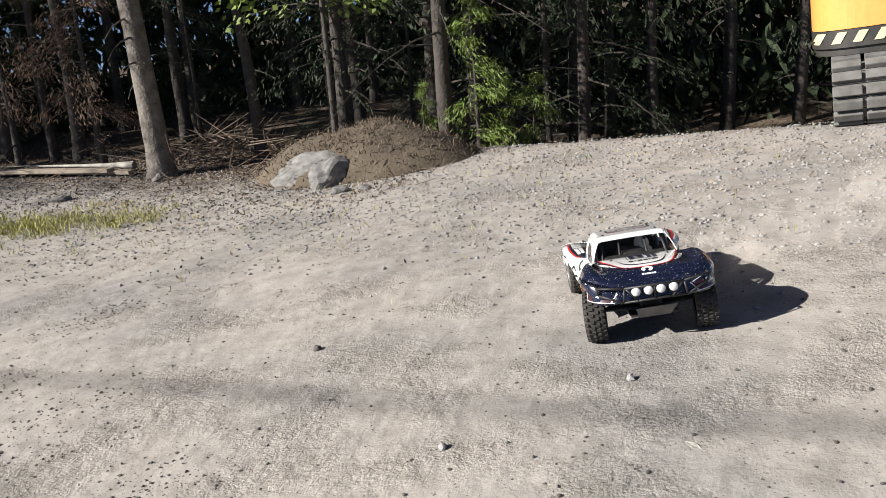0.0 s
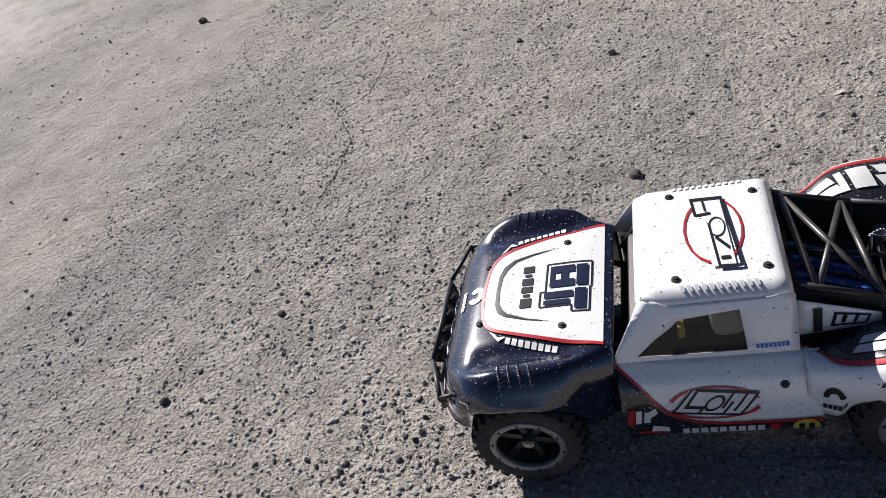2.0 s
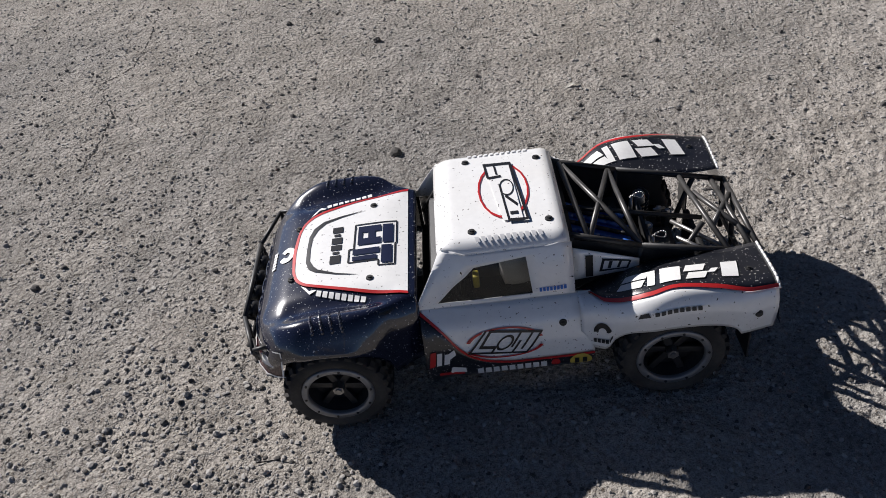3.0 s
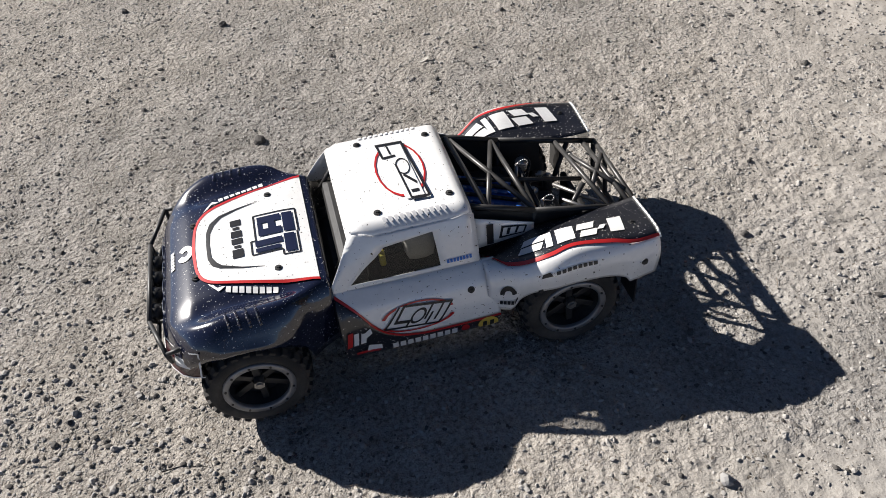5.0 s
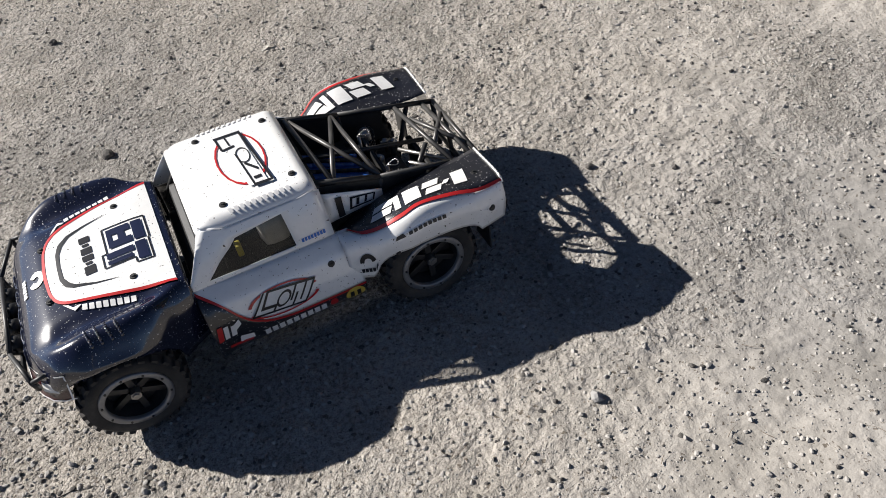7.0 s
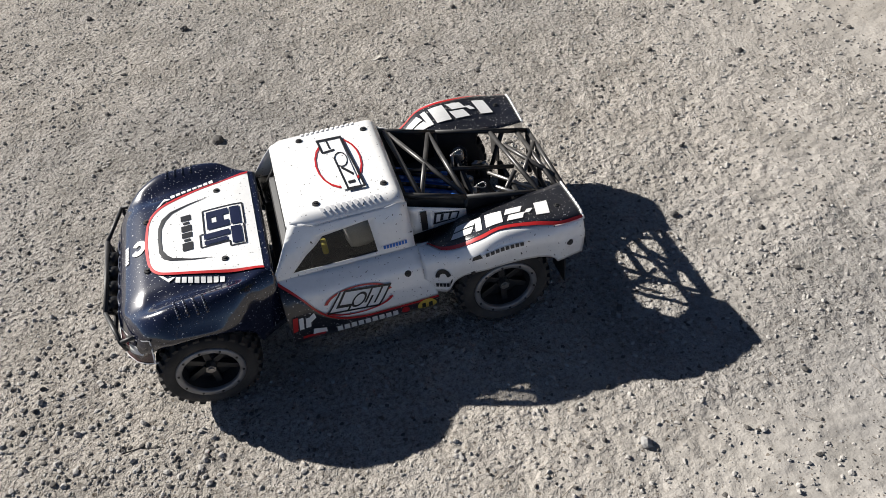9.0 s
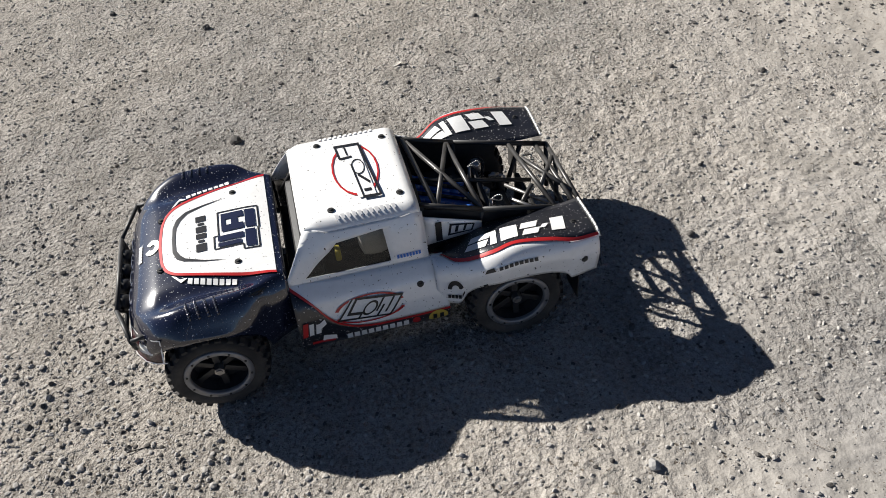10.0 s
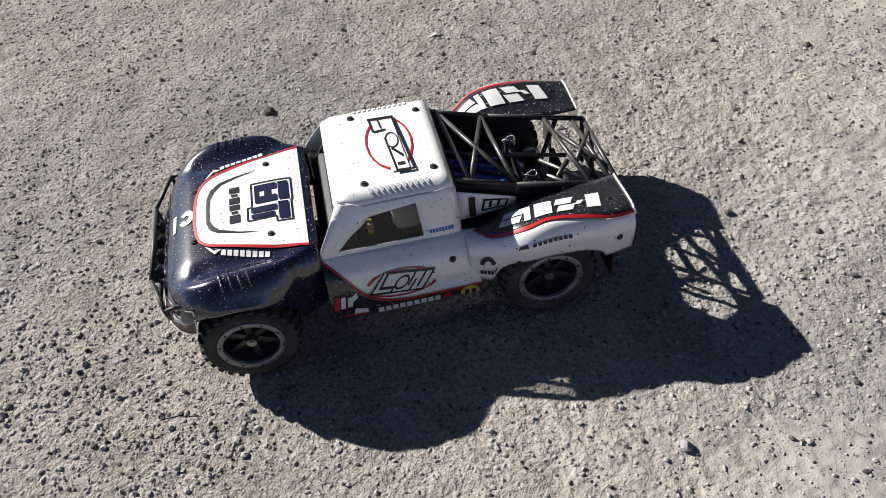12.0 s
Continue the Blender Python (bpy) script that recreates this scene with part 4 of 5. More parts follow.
for k, (x, y, z) in enumerate(((-0.30, 0.04, 0.19), (-0.335, 0.075, 0.18), (-0.30, -0.03, 0.20), (-0.36, 0.03, 0.17), (-0.285, 0.095, 0.205), (-0.335, -0.055, 0.19))):
    bm = tube(bmesh.new(), (x, y, z - 0.03), (x, y, z), 0.004)
    tube(bm, (x - 0.012, y, z), (x + 0.012, y + 0.006, z + 0.004), 0.0035)
    bmesh.ops.create_icosphere(bm, subdivisions=1, radius=0.008, matrix=Matrix.Translation((x, y, z)))
    part("linkage", bm, STEEL if k % 2 else TUBE, truck, smooth=True)
# coil springs over the rear shock absorbers, wire clips, rods and bright fittings in the bed
for sgn in (-1, 1):
    bm = bmesh.new()
    p, q = Vector((-0.302, sgn * 0.080, 0.208)), Vector((-0.314, sgn * 0.136, 0.108))
    last = None
    side_a = (q - p).cross(Vector((1, 0, 0))).normalized()
    side_b = (q - p).cross(side_a).normalized()
    for i in range(73):
        a = i * math.pi / 6
        c = p.lerp(q, i / 72) + (side_a * math.cos(a) + side_b * math.sin(a)) * 0.0185
        if last is not None:
            tube(bm, last, c, 0.0022, seg=5)
        last = c
    part("coil_spring", bm, RED if sgn > 0 else BLACK, truck, smooth=True)
for x, y, z in ((-0.293, 0.072, 0.232), (-0.276, -0.034, 0.244)):
    bm = bmesh.new()
    tube(bm, (x, y, z - 0.06), (x, y, z), 0.004)
    loop = [Vector((x - 0.012 + 0.012 * math.cos(a), y + 0.007 * math.sin(a), z + 0.002 + 0.003 * math.sin(a * 2))) for a in steps(0, 2 * math.pi, 14)]
    for p, q in zip(loop, loop[1:]):
        tube(bm, p, q, 0.0015, seg=5)
    part("body_clip", bm, STEEL, truck, "bent steel wire clip", True)
tubes("tie_rod", [((-0.30, -0.09, 0.19), (-0.30, 0.09, 0.19)), ((-0.35, -0.02, 0.185), (-0.43, 0.07, 0.18)), ((-0.345, 0.04, 0.195), (-0.40, 0.085, 0.185)), ((-0.24, -0.06, 0.205), (-0.27, 0.05, 0.20))], 0.0042, STEEL, "bare metal rod")
for x, y, z, r in ((-0.325, 0.085, 0.192, 0.013), (-0.30, 0.0, 0.205, 0.011), (-0.262, -0.07, 0.21, 0.014), (-0.35, -0.05, 0.19, 0.010), (-0.37, 0.06, 0.185, 0.010)):
    bm = tube(bmesh.new(), (x, y, z - 0.05), (x, y, z - 0.006), r, seg=12)
    tube(bm, (x, y, z - 0.006), (x, y, z), r * 0.7, r * 0.5, 6)
    part("fitting", bm, STEEL if r < 0.012 else BLACK, truck)
part("rear_bulkhead", box(bmesh.new(), (-0.40, 0.0, 0.105), (0.012, 0.19, 0.09), bevel=0.004), BLACK, truck, "black rear bulkhead")
# black slab added to close gaps in the cage's shadow
part("bed_filler", box(bmesh.new(), (-0.22, 0.0, 0.10), (0.16, 0.22, 0.03), bevel=0.01), BLACK, truck)
part("fuel_tank", box(bmesh.new(), (-0.22, -0.07, 0.175), (0.09, 0.06, 0.06), bevel=0.014), BLACK, truck)
part("shock_tower", box(bmesh.new(), (-0.292, 0, 0.185), (0.008, 0.19, 0.05), bevel=0.003), BLACK, truck)
part("gearbox", box(bmesh.new(), (-0.31, 0, 0.12), (0.09, 0.085, 0.08), bevel=0.012), BLACK, truck)
part("front_gearbox", box(bmesh.new(), (0.30, 0, 0.11), (0.10, 0.085, 0.07), bevel=0.012), BLACK, truck)
for s in (-1, 1):
    for xc in (WHEELBASE, -WHEELBASE):
        part("suspension_arm", tube(tube(bmesh.new(), (xc - 0.03, s * 0.045, 0.075), (xc, s * 0.185, 0.08), 0.008), (xc + 0.035, s * 0.045, 0.075), (xc, s * 0.185, 0.08), 0.008), BLACK, truck)
        part("drive_shaft", tube(bmesh.new(), (xc, s * 0.04, 0.10), (xc, s * 0.19, AXLE), 0.006), STEEL, truck)
part("skid_plate", sheet(lambda u, v: (0.405 + 0.058 * u, (-0.075 + 0.15 * v) * (0.75 + 0.25 * u), 0.056 + 0.048 * u), steps(0, 1, 3), steps(0, 1, 3)), DUSTYGREY, truck, "dusty grey skid plate")

# front bumper hoop with four round lamps
bumper = part("front_bumper", tube(bmesh.new(), (0.474, -0.105, 0.158), (0.474, 0.105, 0.158), 0.0048), BLACK, truck, "black tubular front bumper", True)
hoop = []
for s in (-1, 1):
    hoop += [((0.474, s * 0.105, 0.158), (0.442, s * 0.200, 0.166)), ((0.472, s * 0.112, 0.108), (0.440, s * 0.195, 0.140)), ((0.442, s * 0.200, 0.166), (0.440, s * 0.195, 0.140)), ((0.474, s * 0.105, 0.158), (0.472, s * 0.112, 0.108)),
             ((0.474, s * 0.10, 0.156), (0.472, s * 0.06, 0.108)), ((0.472, s * 0.06, 0.108), (0.40, s * 0.05, 0.10)), ((0.474, 0.0, 0.158), (0.472, 0.0, 0.108)), ((0.442, s * 0.20, 0.166), (0.41, s * 0.195, 0.168))]
hoop.append(((0.472, -0.112, 0.108), (0.472, 0.112, 0.108)))
bumper.matrix_basis = pose(-0.010, 0, 0.024)
for p, q in hoop:
    part("bumper_tube", tube(bmesh.new(), p, q, 0.0042, seg=10), BLACK, bumper, smooth=True)
for y in (-0.066, -0.022, 0.022, 0.066):
    c = Vector((0.455, y, 0.140))
    lamp = part("spot_lamp", tube(bmesh.new(), c, c + Vector((0.022, 0, 0.002)), 0.014, 0.0185, 20), BLACK, bumper, "round black spot lamp", True)
    part("lens", tube(bmesh.new(), c + Vector((0.0215, 0, 0.002)), c + Vector((0.0245, 0, 0.002)), 0.0165, 0.0145, 20), LENS, lamp, "pale lamp lens", True)


def wheel_meshes():
    made = []
    bm = lathe(bmesh.new(), ((0.060, 0.031), (0.070, 0.037), (0.082, 0.039), (0.089, 0.035), (0.0925, 0.026), (0.093, 0.0), (0.0925, -0.026), (0.089, -0.035), (0.082, -0.039), (0.060, -0.034)), 48)
    made.append(("tyre", bm, RUBBER, "knobbly black off-road tyre, dusty"))
    bm = lathe(bmesh.new(), ((0.001, 0.012), (0.018, 0.012), (0.022, 0.004), (0.050, 0.002), (0.056, 0.020), (0.060, 0.032)), 40)
    for i in range(6):
        box(bm, (0, 0.012, 0.034), (0.013, 0.010, 0.046), pose(0, 0, 0, 0, 60 * i + 15, 0), 0.002)
    made.append(("rim", bm, RIMBLACK, "black spoked rim"))
    bm = lathe(bmesh.new(), ((0.0535, 0.030), (0.0535, 0.0365), (0.0555, 0.0385), (0.0640, 0.0385), (0.0655, 0.0365), (0.0655, 0.030)), 48)
    made.append(("bead_ring", bm, RING, "grey metal bead ring with bolts"))
    bm = tube(bmesh.new(), (0, 0.010, 0), (0, 0.030, 0), 0.0105, 0.0105, 6)
    tube(bm, (0, 0.030, 0), (0, 0.033, 0), 0.006, 0.006, 12)
    made.append(("hub_nut", bm, STEEL, "steel hub nut"))
    for i in range(10):
        a = radians(36 * i)
        p = Vector((0.0598 * math.cos(a), 0.038, 0.0598 * math.sin(a)))
        made.append(("bolt", tube(bmesh.new(), p, p + Vector((0, 0.002, 0)), 0.0026, 0.0022, 8), DECALBLACK, ""))
    return made


first = None
wheels = []
for xc in (WHEELBASE, -WHEELBASE):
    for s in (1, -1):
        m = pose(xc, s * TRACK_Y, AXLE, 0, 0, 0 if s > 0 else 180)
        if first is None:
            first = empty("wheel", m)
            first.parent = truck
            for name, bm, mat, label in wheel_meshes():
                part(name, bm, mat, first, label, name in ("tyre", "bead_ring"))
            lug = bpy.data.meshes.new("tread_lug")
            lug_bm = bmesh.new()
            bmesh.ops.create_cube(lug_bm, size=1, matrix=Matrix.Diagonal((0.0125, 0.014, 0.009, 1)))
            for v in lug_bm.verts:
                if v.co.z > 0:
                    v.co.x *= 0.8
                    v.co.y *= 0.85
            lug_bm.to_mesh(lug)
            lug_bm.free()
            lug.materials.append(RUBBER)
            for i in range(26):
                for y, off in ((-0.028, 0.5), (-0.0095, 0.0), (0.0095, 0.5), (0.028, 0.0)):
                    ob = new("tread_lug", lug)
                    ob.parent = first
                    outer = abs(y) > 0.02
                    ob.matrix_basis = pose(0, 0, 0, 0, 360 * (i + off) / 26, 0) @ pose(0, y * (1.08 if outer else 1), 0.0945 - (0.0028 if outer else 0), -y * 630 if outer else 0, 0, 0)
            wheels.append((first, xc, s))
        else:
            w = copy_thing(first, m)
            wheels.append((w, xc, s))

# seconds, x, y, roll, pitch, heading: it drifts in, overshoots, settles and rolls back
DRIVE = ((0.0, -3.405, 0.162, 0.2, -7.0, 26.8), (0.1, -3.25, -0.028, 0.6, -6.8, 30.5), (0.2, -3.08, -0.183, 0.5, -6.5, 33.0), (0.3, -2.885, -0.280, 0.3, -6.2, 33.0), (0.4, -2.665, -0.338, 0.1, -5.8, 31.0),
         (0.5, -2.42, -0.352, 0.0, -5.5, 27.5), (0.6, -2.155, -0.292, -1.0, -4.4, 21.5), (0.7, -1.88, -0.215, -2.0, -3.0, 17.2), (0.8, -1.625, -0.160, -3.0, -1.6, 14.8), (0.9, -1.375, -0.112, -3.3, -1.2, 13.2),
         (1.0, -1.13, -0.072, -3.6, -0.8, 11.6), (1.1, -0.893, -0.042, -3.2, -0.6, 10.3), (1.2, -0.65, -0.012, -2.6, -0.3, 8.8), (1.3, -0.40, 0.004, -2.4, 0.2, 6.2), (1.4, -0.11, -0.004, -2.3, 0.6, 3.2),
         (1.5, 0.044, 0.002, -0.9, 2.6, 0.7), (1.6, 0.138, 0.0, -0.5, 1.9, 0.7), (1.7, 0.154, -0.002, -0.5, 1.0, 0.7), (1.8, 0.148, -0.002, -0.5, 0.3, 0.6), (2.0, 0.123, -0.001, -0.3, -0.4, 0.4), (2.25, 0.092, 0.003, 0.2, -0.2, -0.1),
         (2.5, 0.063, 0.007, 0.6, 0.0, -0.5), (3.0, 0.031, 0.009, 0.7, 0.2, -0.5), (3.8, 0.012, 0.008, 0.6, -0.5, 0.2), (4.8, 0.001, 0.006, 0.6, -1.0, 0.6), (12.0, 0.001, 0.005, 0.5, -1.0, 0.6))


def drive_at(t):
    for a, b in zip(DRIVE, DRIVE[1:]):
        if t <= b[0]:
            k = (t - a[0]) / (b[0] - a[0])
            return [p + (q - p) * k for p, q in zip(a, b)]
    return list(DRIVE[-1])


def sag(t):
    """The body settles on its springs in the turn."""
    return curve(t, ((0.0, 0.0), (0.3, 0.0), (0.6, -0.018), (1.4, -0.018), (1.7, 0.0), (12.0, 0.0)))


def motions():
    walk(truck, [(t, pose(x, y, sag(t), roll, pitch, yaw)) for t, x, y, roll, pitch, yaw in DRIVE])
    times = [i * 0.05 for i in range(35)] + [1.8, 2.0, 2.25, 2.5, 3.0, 3.8, 4.8, 12.0]
    turned, last, spin = [], None, 0.0
    for t in times:
        s = drive_at(t)
        if last:
            h = radians((s[5] + last[5]) / 2)
            spin += ((s[1] - last[1]) * math.cos(h) + (s[2] - last[2]) * math.sin(h)) / AXLE
        turned.append((t, math.degrees(spin), s[3], s[4]))
        last = s
    for w, xc, side in wheels:
        rows = []
        for t, deg, roll, pitch in turned:
            z = AXLE - sag(t) + xc * math.sin(radians(pitch)) - side * TRACK_Y * math.sin(radians(roll))
            steer = (-8.0 * max(0.0, 1 - t / 0.7) if xc > 0 else 0.0)
            rows.append((t, pose(xc, side * TRACK_Y, z, 0, 0, steer + (0 if side > 0 else 180)) @ pose(0, 0, 0, 0, (deg if side > 0 else -deg), 0)))
        walk(w, rows)
    # the dust hangs and drifts off slowly
    walk(dust, [(0.0, pose(0, 0, 0)), (1.0, pose(-0.25, 0.18, 0.05)), (12.0, pose(-2.4, 1.8, 0.35))])


# ---- the wood behind the yard ----
UP = Vector((-0.05, 0.085, 1.0))      # the trees lean a little with the slope


def sprigs(verts, faces, p, axis, count, spread, length, width, rnd, droop=0.3):
    """Small pointed leaves round a point of a limb."""
    for _ in range(count):
        c = p + Vector((rnd.gauss(0, spread), rnd.gauss(0, spread), rnd.gauss(0, spread * 0.6)))
        d = (axis + Vector((rnd.uniform(-0.9, 0.9), rnd.uniform(-0.9, 0.9), rnd.uniform(-0.7, 0.35) - droop))).normalized()
        s = d.cross(Vector((rnd.uniform(-1, 1), rnd.uniform(-1, 1), rnd.uniform(-1, 1)))).normalized() * width * rnd.uniform(0.6, 1.2)
        d = d * length * rnd.uniform(0.6, 1.3)
        k = len(verts)
        verts += [c, c + d * 0.45 + s, c + d, c + d * 0.45 - s]
        faces.append((k, k + 1, k + 2, k + 3))


def leaf_part(name, verts, faces, mat, parent, label):
    me = bpy.data.meshes.new(name)
    me.from_pydata([tuple(v) for v in verts], [], faces)
    me.materials.append(mat)
    ob = new(name, me)
    ob.parent = parent
    ob["label"], ob["kind"] = label, "stuff"
    return ob


def trunk_mesh(bm, height, radius, rnd, lean=(0, 0), seg=12):
    rings, n = [], 22
    wob = rnd.uniform(0, 50)
    for i in range(n + 1):
        f = i / n
        h = height * f ** 1.4
        r = radius * (1 - 0.93 * f ** 1.2) * (1 + 0.45 * math.exp(-h / 0.13))
        c = Vector((lean[0] * h + 0.05 * noise.noise((wob, h * 0.4, 0)), lean[1] * h + 0.05 * noise.noise((wob, h * 0.4, 9)), h - 0.12 * (i == 0)))
        rings.append([bm.verts.new(c + Vector((math.cos(a), math.sin(a), 0)) * r * (1 + 0.13 * noise.noise((math.cos(a) * 2, math.sin(a) * 2, h * 3 + wob)))) for a in (2 * math.pi * j / seg for j in range(seg))])
    for a, b in zip(rings, rings[1:]):
        for j in range(seg):
            bm.faces.new((a[j], a[(j + 1) % seg], b[(j + 1) % seg], b[j]))
    return bm


def spruce(seed, height, radius, bare, reach, mat_leaf, mat_bark, label, dens=1.0, tone="green drooping needles, darkened for the wood's shade", sprig=0.075, slim_leaf=0.10):
    """A conifer: tapered trunk, drooping limbs from the height bare upwards, needles in hanging sprigs."""
    rnd = random.Random(seed)
    tree = empty("spruce_tree", label=label, category="tree", group="trees of the wood")
    part("trunk", trunk_mesh(bmesh.new(), height, radius, rnd), mat_bark, tree, smooth=True)
    limbs, verts, faces = bmesh.new(), [], []
    h = max(0.15, bare * 0.45)
    while h < height * 0.97:
        dead = h < bare
        length = reach * (1 - h / height) ** 0.8 * rnd.uniform(0.6, 1.1) * (0.5 if dead else 1)
        a = rnd.uniform(0, 6.283)
        p = Vector((0, 0, h))
        d = Vector((math.cos(a), math.sin(a), rnd.uniform(-0.25, 0.2)))
        n = 4
        for i in range(n):
            q = p + d.normalized() * length / n
            tube(limbs, p, q, max(0.003, 0.016 * (1 - i / n)) * (0.5 + radius * 4), max(0.0025, 0.016 * (1 - (i + 1) / n)) * (0.5 + radius * 4), 5)
            count = int((0 if dead and rnd.random() < 0.75 else (16 if not dead else 5)) * dens * (0.5 + i / n))
            for k in range(3):
                sprigs(verts, faces, p.lerp(q, (k + 0.5) / 3), d.normalized(), count // 2 + (1 if count else 0), 0.055 + 0.05 * length, sprig, sprig * slim_leaf, rnd)
            p = q
            d = d + Vector((rnd.uniform(-0.15, 0.15), rnd.uniform(-0.15, 0.15), -0.22))
        h += (0.14 if not dead else 0.20) * rnd.uniform(0.5, 1.5) * (1 + h / height) / max(0.5, dens ** 0.3)
    part("branchwork", limbs, mat_bark, tree)["kind"] = "stuff"
    leaf_part("crown", verts, faces, mat_leaf, tree, tone)
    return tree


def plant(tree, x, y, turn, size=1.0, lean=(0, 0)):
    up = (UP + Vector((lean[0], lean[1], 0))).normalized()
    tilt = Vector((0, 0, 1)).rotation_difference(up).to_matrix().to_4x4()
    return Matrix.Translation((x, y, ground_height(x, y))) @ tilt @ pose(0, 0, 0, 0, 0, turn) @ Matrix.Scale(size, 4)


def grove(tree, spots):
    for k, (x, y, turn, size, *lean) in enumerate(spots):
        m = plant(tree, x, y, turn, size, lean[0] if lean else (0, 0))
        if k == 0:
            tree.matrix_basis = m
        else:
            copy_thing(tree, m).scale = (size, size, size)


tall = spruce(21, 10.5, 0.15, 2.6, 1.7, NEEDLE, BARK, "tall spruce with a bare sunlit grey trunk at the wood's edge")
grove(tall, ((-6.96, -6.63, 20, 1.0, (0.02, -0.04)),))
slim = spruce(22, 9.5, 0.095, 2.0, 1.5, NEEDLE, BARKDARK, "slender spruce in the wood, its trunk coloured dark for shade")
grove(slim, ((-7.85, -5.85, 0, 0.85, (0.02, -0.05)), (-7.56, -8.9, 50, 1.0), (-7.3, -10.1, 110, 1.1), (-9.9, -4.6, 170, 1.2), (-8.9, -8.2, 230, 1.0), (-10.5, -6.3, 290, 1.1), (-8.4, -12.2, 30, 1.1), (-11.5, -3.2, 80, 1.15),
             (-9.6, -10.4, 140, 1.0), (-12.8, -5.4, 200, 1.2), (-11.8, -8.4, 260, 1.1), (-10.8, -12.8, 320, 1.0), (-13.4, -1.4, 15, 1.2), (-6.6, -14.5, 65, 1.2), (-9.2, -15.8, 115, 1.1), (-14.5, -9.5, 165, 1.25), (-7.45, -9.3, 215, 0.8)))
dense = spruce(23, 8.5, 0.085, 0.12, 1.7, NEEDLE, BARKDARK, "dense spruce in the wood, its colour darkened for shade", 1.3)
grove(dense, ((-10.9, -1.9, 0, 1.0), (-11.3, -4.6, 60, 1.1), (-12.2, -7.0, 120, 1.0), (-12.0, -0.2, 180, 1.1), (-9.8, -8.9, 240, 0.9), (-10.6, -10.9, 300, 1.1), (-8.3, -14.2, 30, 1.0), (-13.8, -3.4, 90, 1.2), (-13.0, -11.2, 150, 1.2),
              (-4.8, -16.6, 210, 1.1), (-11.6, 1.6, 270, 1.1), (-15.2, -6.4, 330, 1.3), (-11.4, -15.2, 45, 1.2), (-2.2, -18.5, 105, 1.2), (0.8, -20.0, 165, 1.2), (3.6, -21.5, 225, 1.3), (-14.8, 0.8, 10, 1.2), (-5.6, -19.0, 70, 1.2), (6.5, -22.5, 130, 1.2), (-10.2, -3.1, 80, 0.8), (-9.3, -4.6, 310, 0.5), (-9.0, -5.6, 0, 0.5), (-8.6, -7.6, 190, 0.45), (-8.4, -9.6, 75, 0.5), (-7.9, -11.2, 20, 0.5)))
shady = spruce(26, 8.8, 0.10, 1.1, 2.3, NEEDLE, BARKDARK, "broad spruce, colour darkened for shade, whose crown shades the hollow", 1.5)
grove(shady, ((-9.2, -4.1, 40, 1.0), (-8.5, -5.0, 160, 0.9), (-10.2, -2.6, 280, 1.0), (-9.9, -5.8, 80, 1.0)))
# Spruces added for their shade; the wide crowns hang above the view.
shade_canopy = spruce(27, 10.5, 0.10, 3.3, 5.0, NEEDLE, BARKDARK, "tall spruce with a wide crown, added to shade the bank and the wood", 3.4, sprig=0.11, slim_leaf=0.15)
grove(shade_canopy, ((-8.4, -3.5, 10, 1.0), (-8.3, 2.5, 130, 1.0), (-3.6, -12.6, 30, 0.9), (-1.6, -13.4, 140, 0.95)))
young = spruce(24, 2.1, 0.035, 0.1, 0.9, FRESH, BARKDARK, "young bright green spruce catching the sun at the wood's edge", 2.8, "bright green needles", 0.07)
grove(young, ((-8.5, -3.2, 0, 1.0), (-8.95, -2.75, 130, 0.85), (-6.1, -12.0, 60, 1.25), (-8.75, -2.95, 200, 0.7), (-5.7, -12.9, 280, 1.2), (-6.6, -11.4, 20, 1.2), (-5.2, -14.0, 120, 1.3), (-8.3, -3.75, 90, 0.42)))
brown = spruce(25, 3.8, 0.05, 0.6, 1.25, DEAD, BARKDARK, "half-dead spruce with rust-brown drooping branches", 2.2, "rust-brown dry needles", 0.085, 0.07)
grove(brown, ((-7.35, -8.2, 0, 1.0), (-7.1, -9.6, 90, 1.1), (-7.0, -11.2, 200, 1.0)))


def leafy_tree(seed, x, y):
    """A thin broadleaf tree whose bright lower crown hangs over the mound."""
    rnd = random.Random(seed)
    tree = empty("broadleaf_tree", plant(None, x, y, 0), label="thin broadleaf tree with bright backlit spring leaves", category="tree")
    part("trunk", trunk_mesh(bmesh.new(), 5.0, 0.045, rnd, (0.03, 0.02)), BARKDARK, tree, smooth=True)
    limbs, verts, faces = bmesh.new(), [], []
    for k in range(46):
        h = rnd.uniform(1.75, 4.8)
        a = rnd.uniform(0, 6.283)
        p, d = Vector((0.03 * h, 0.02 * h, h)), Vector((math.cos(a), math.sin(a), 0.15))
        length = rnd.uniform(0.5, 1.3)
        for i in range(4):
            q = p + d.normalized() * length / 4
            tube(limbs, p, q, 0.012 * (1 - i / 5), 0.012 * (1 - (i + 1) / 5), 5)
            sprigs(verts, faces, q, d.normalized(), 11, 0.10, 0.09, 0.032, rnd, 0.4)
            p, d = q, d + Vector((rnd.uniform(-0.3, 0.3), rnd.uniform(-0.3, 0.3), -0.16))
    part("branchwork", limbs, BARKDARK, tree)["kind"] = "stuff"
    leaf_part("crown", verts, faces, FRESH, tree, "bright green leaves")
    return tree


leafy_tree(31, -8.0, -4.75)


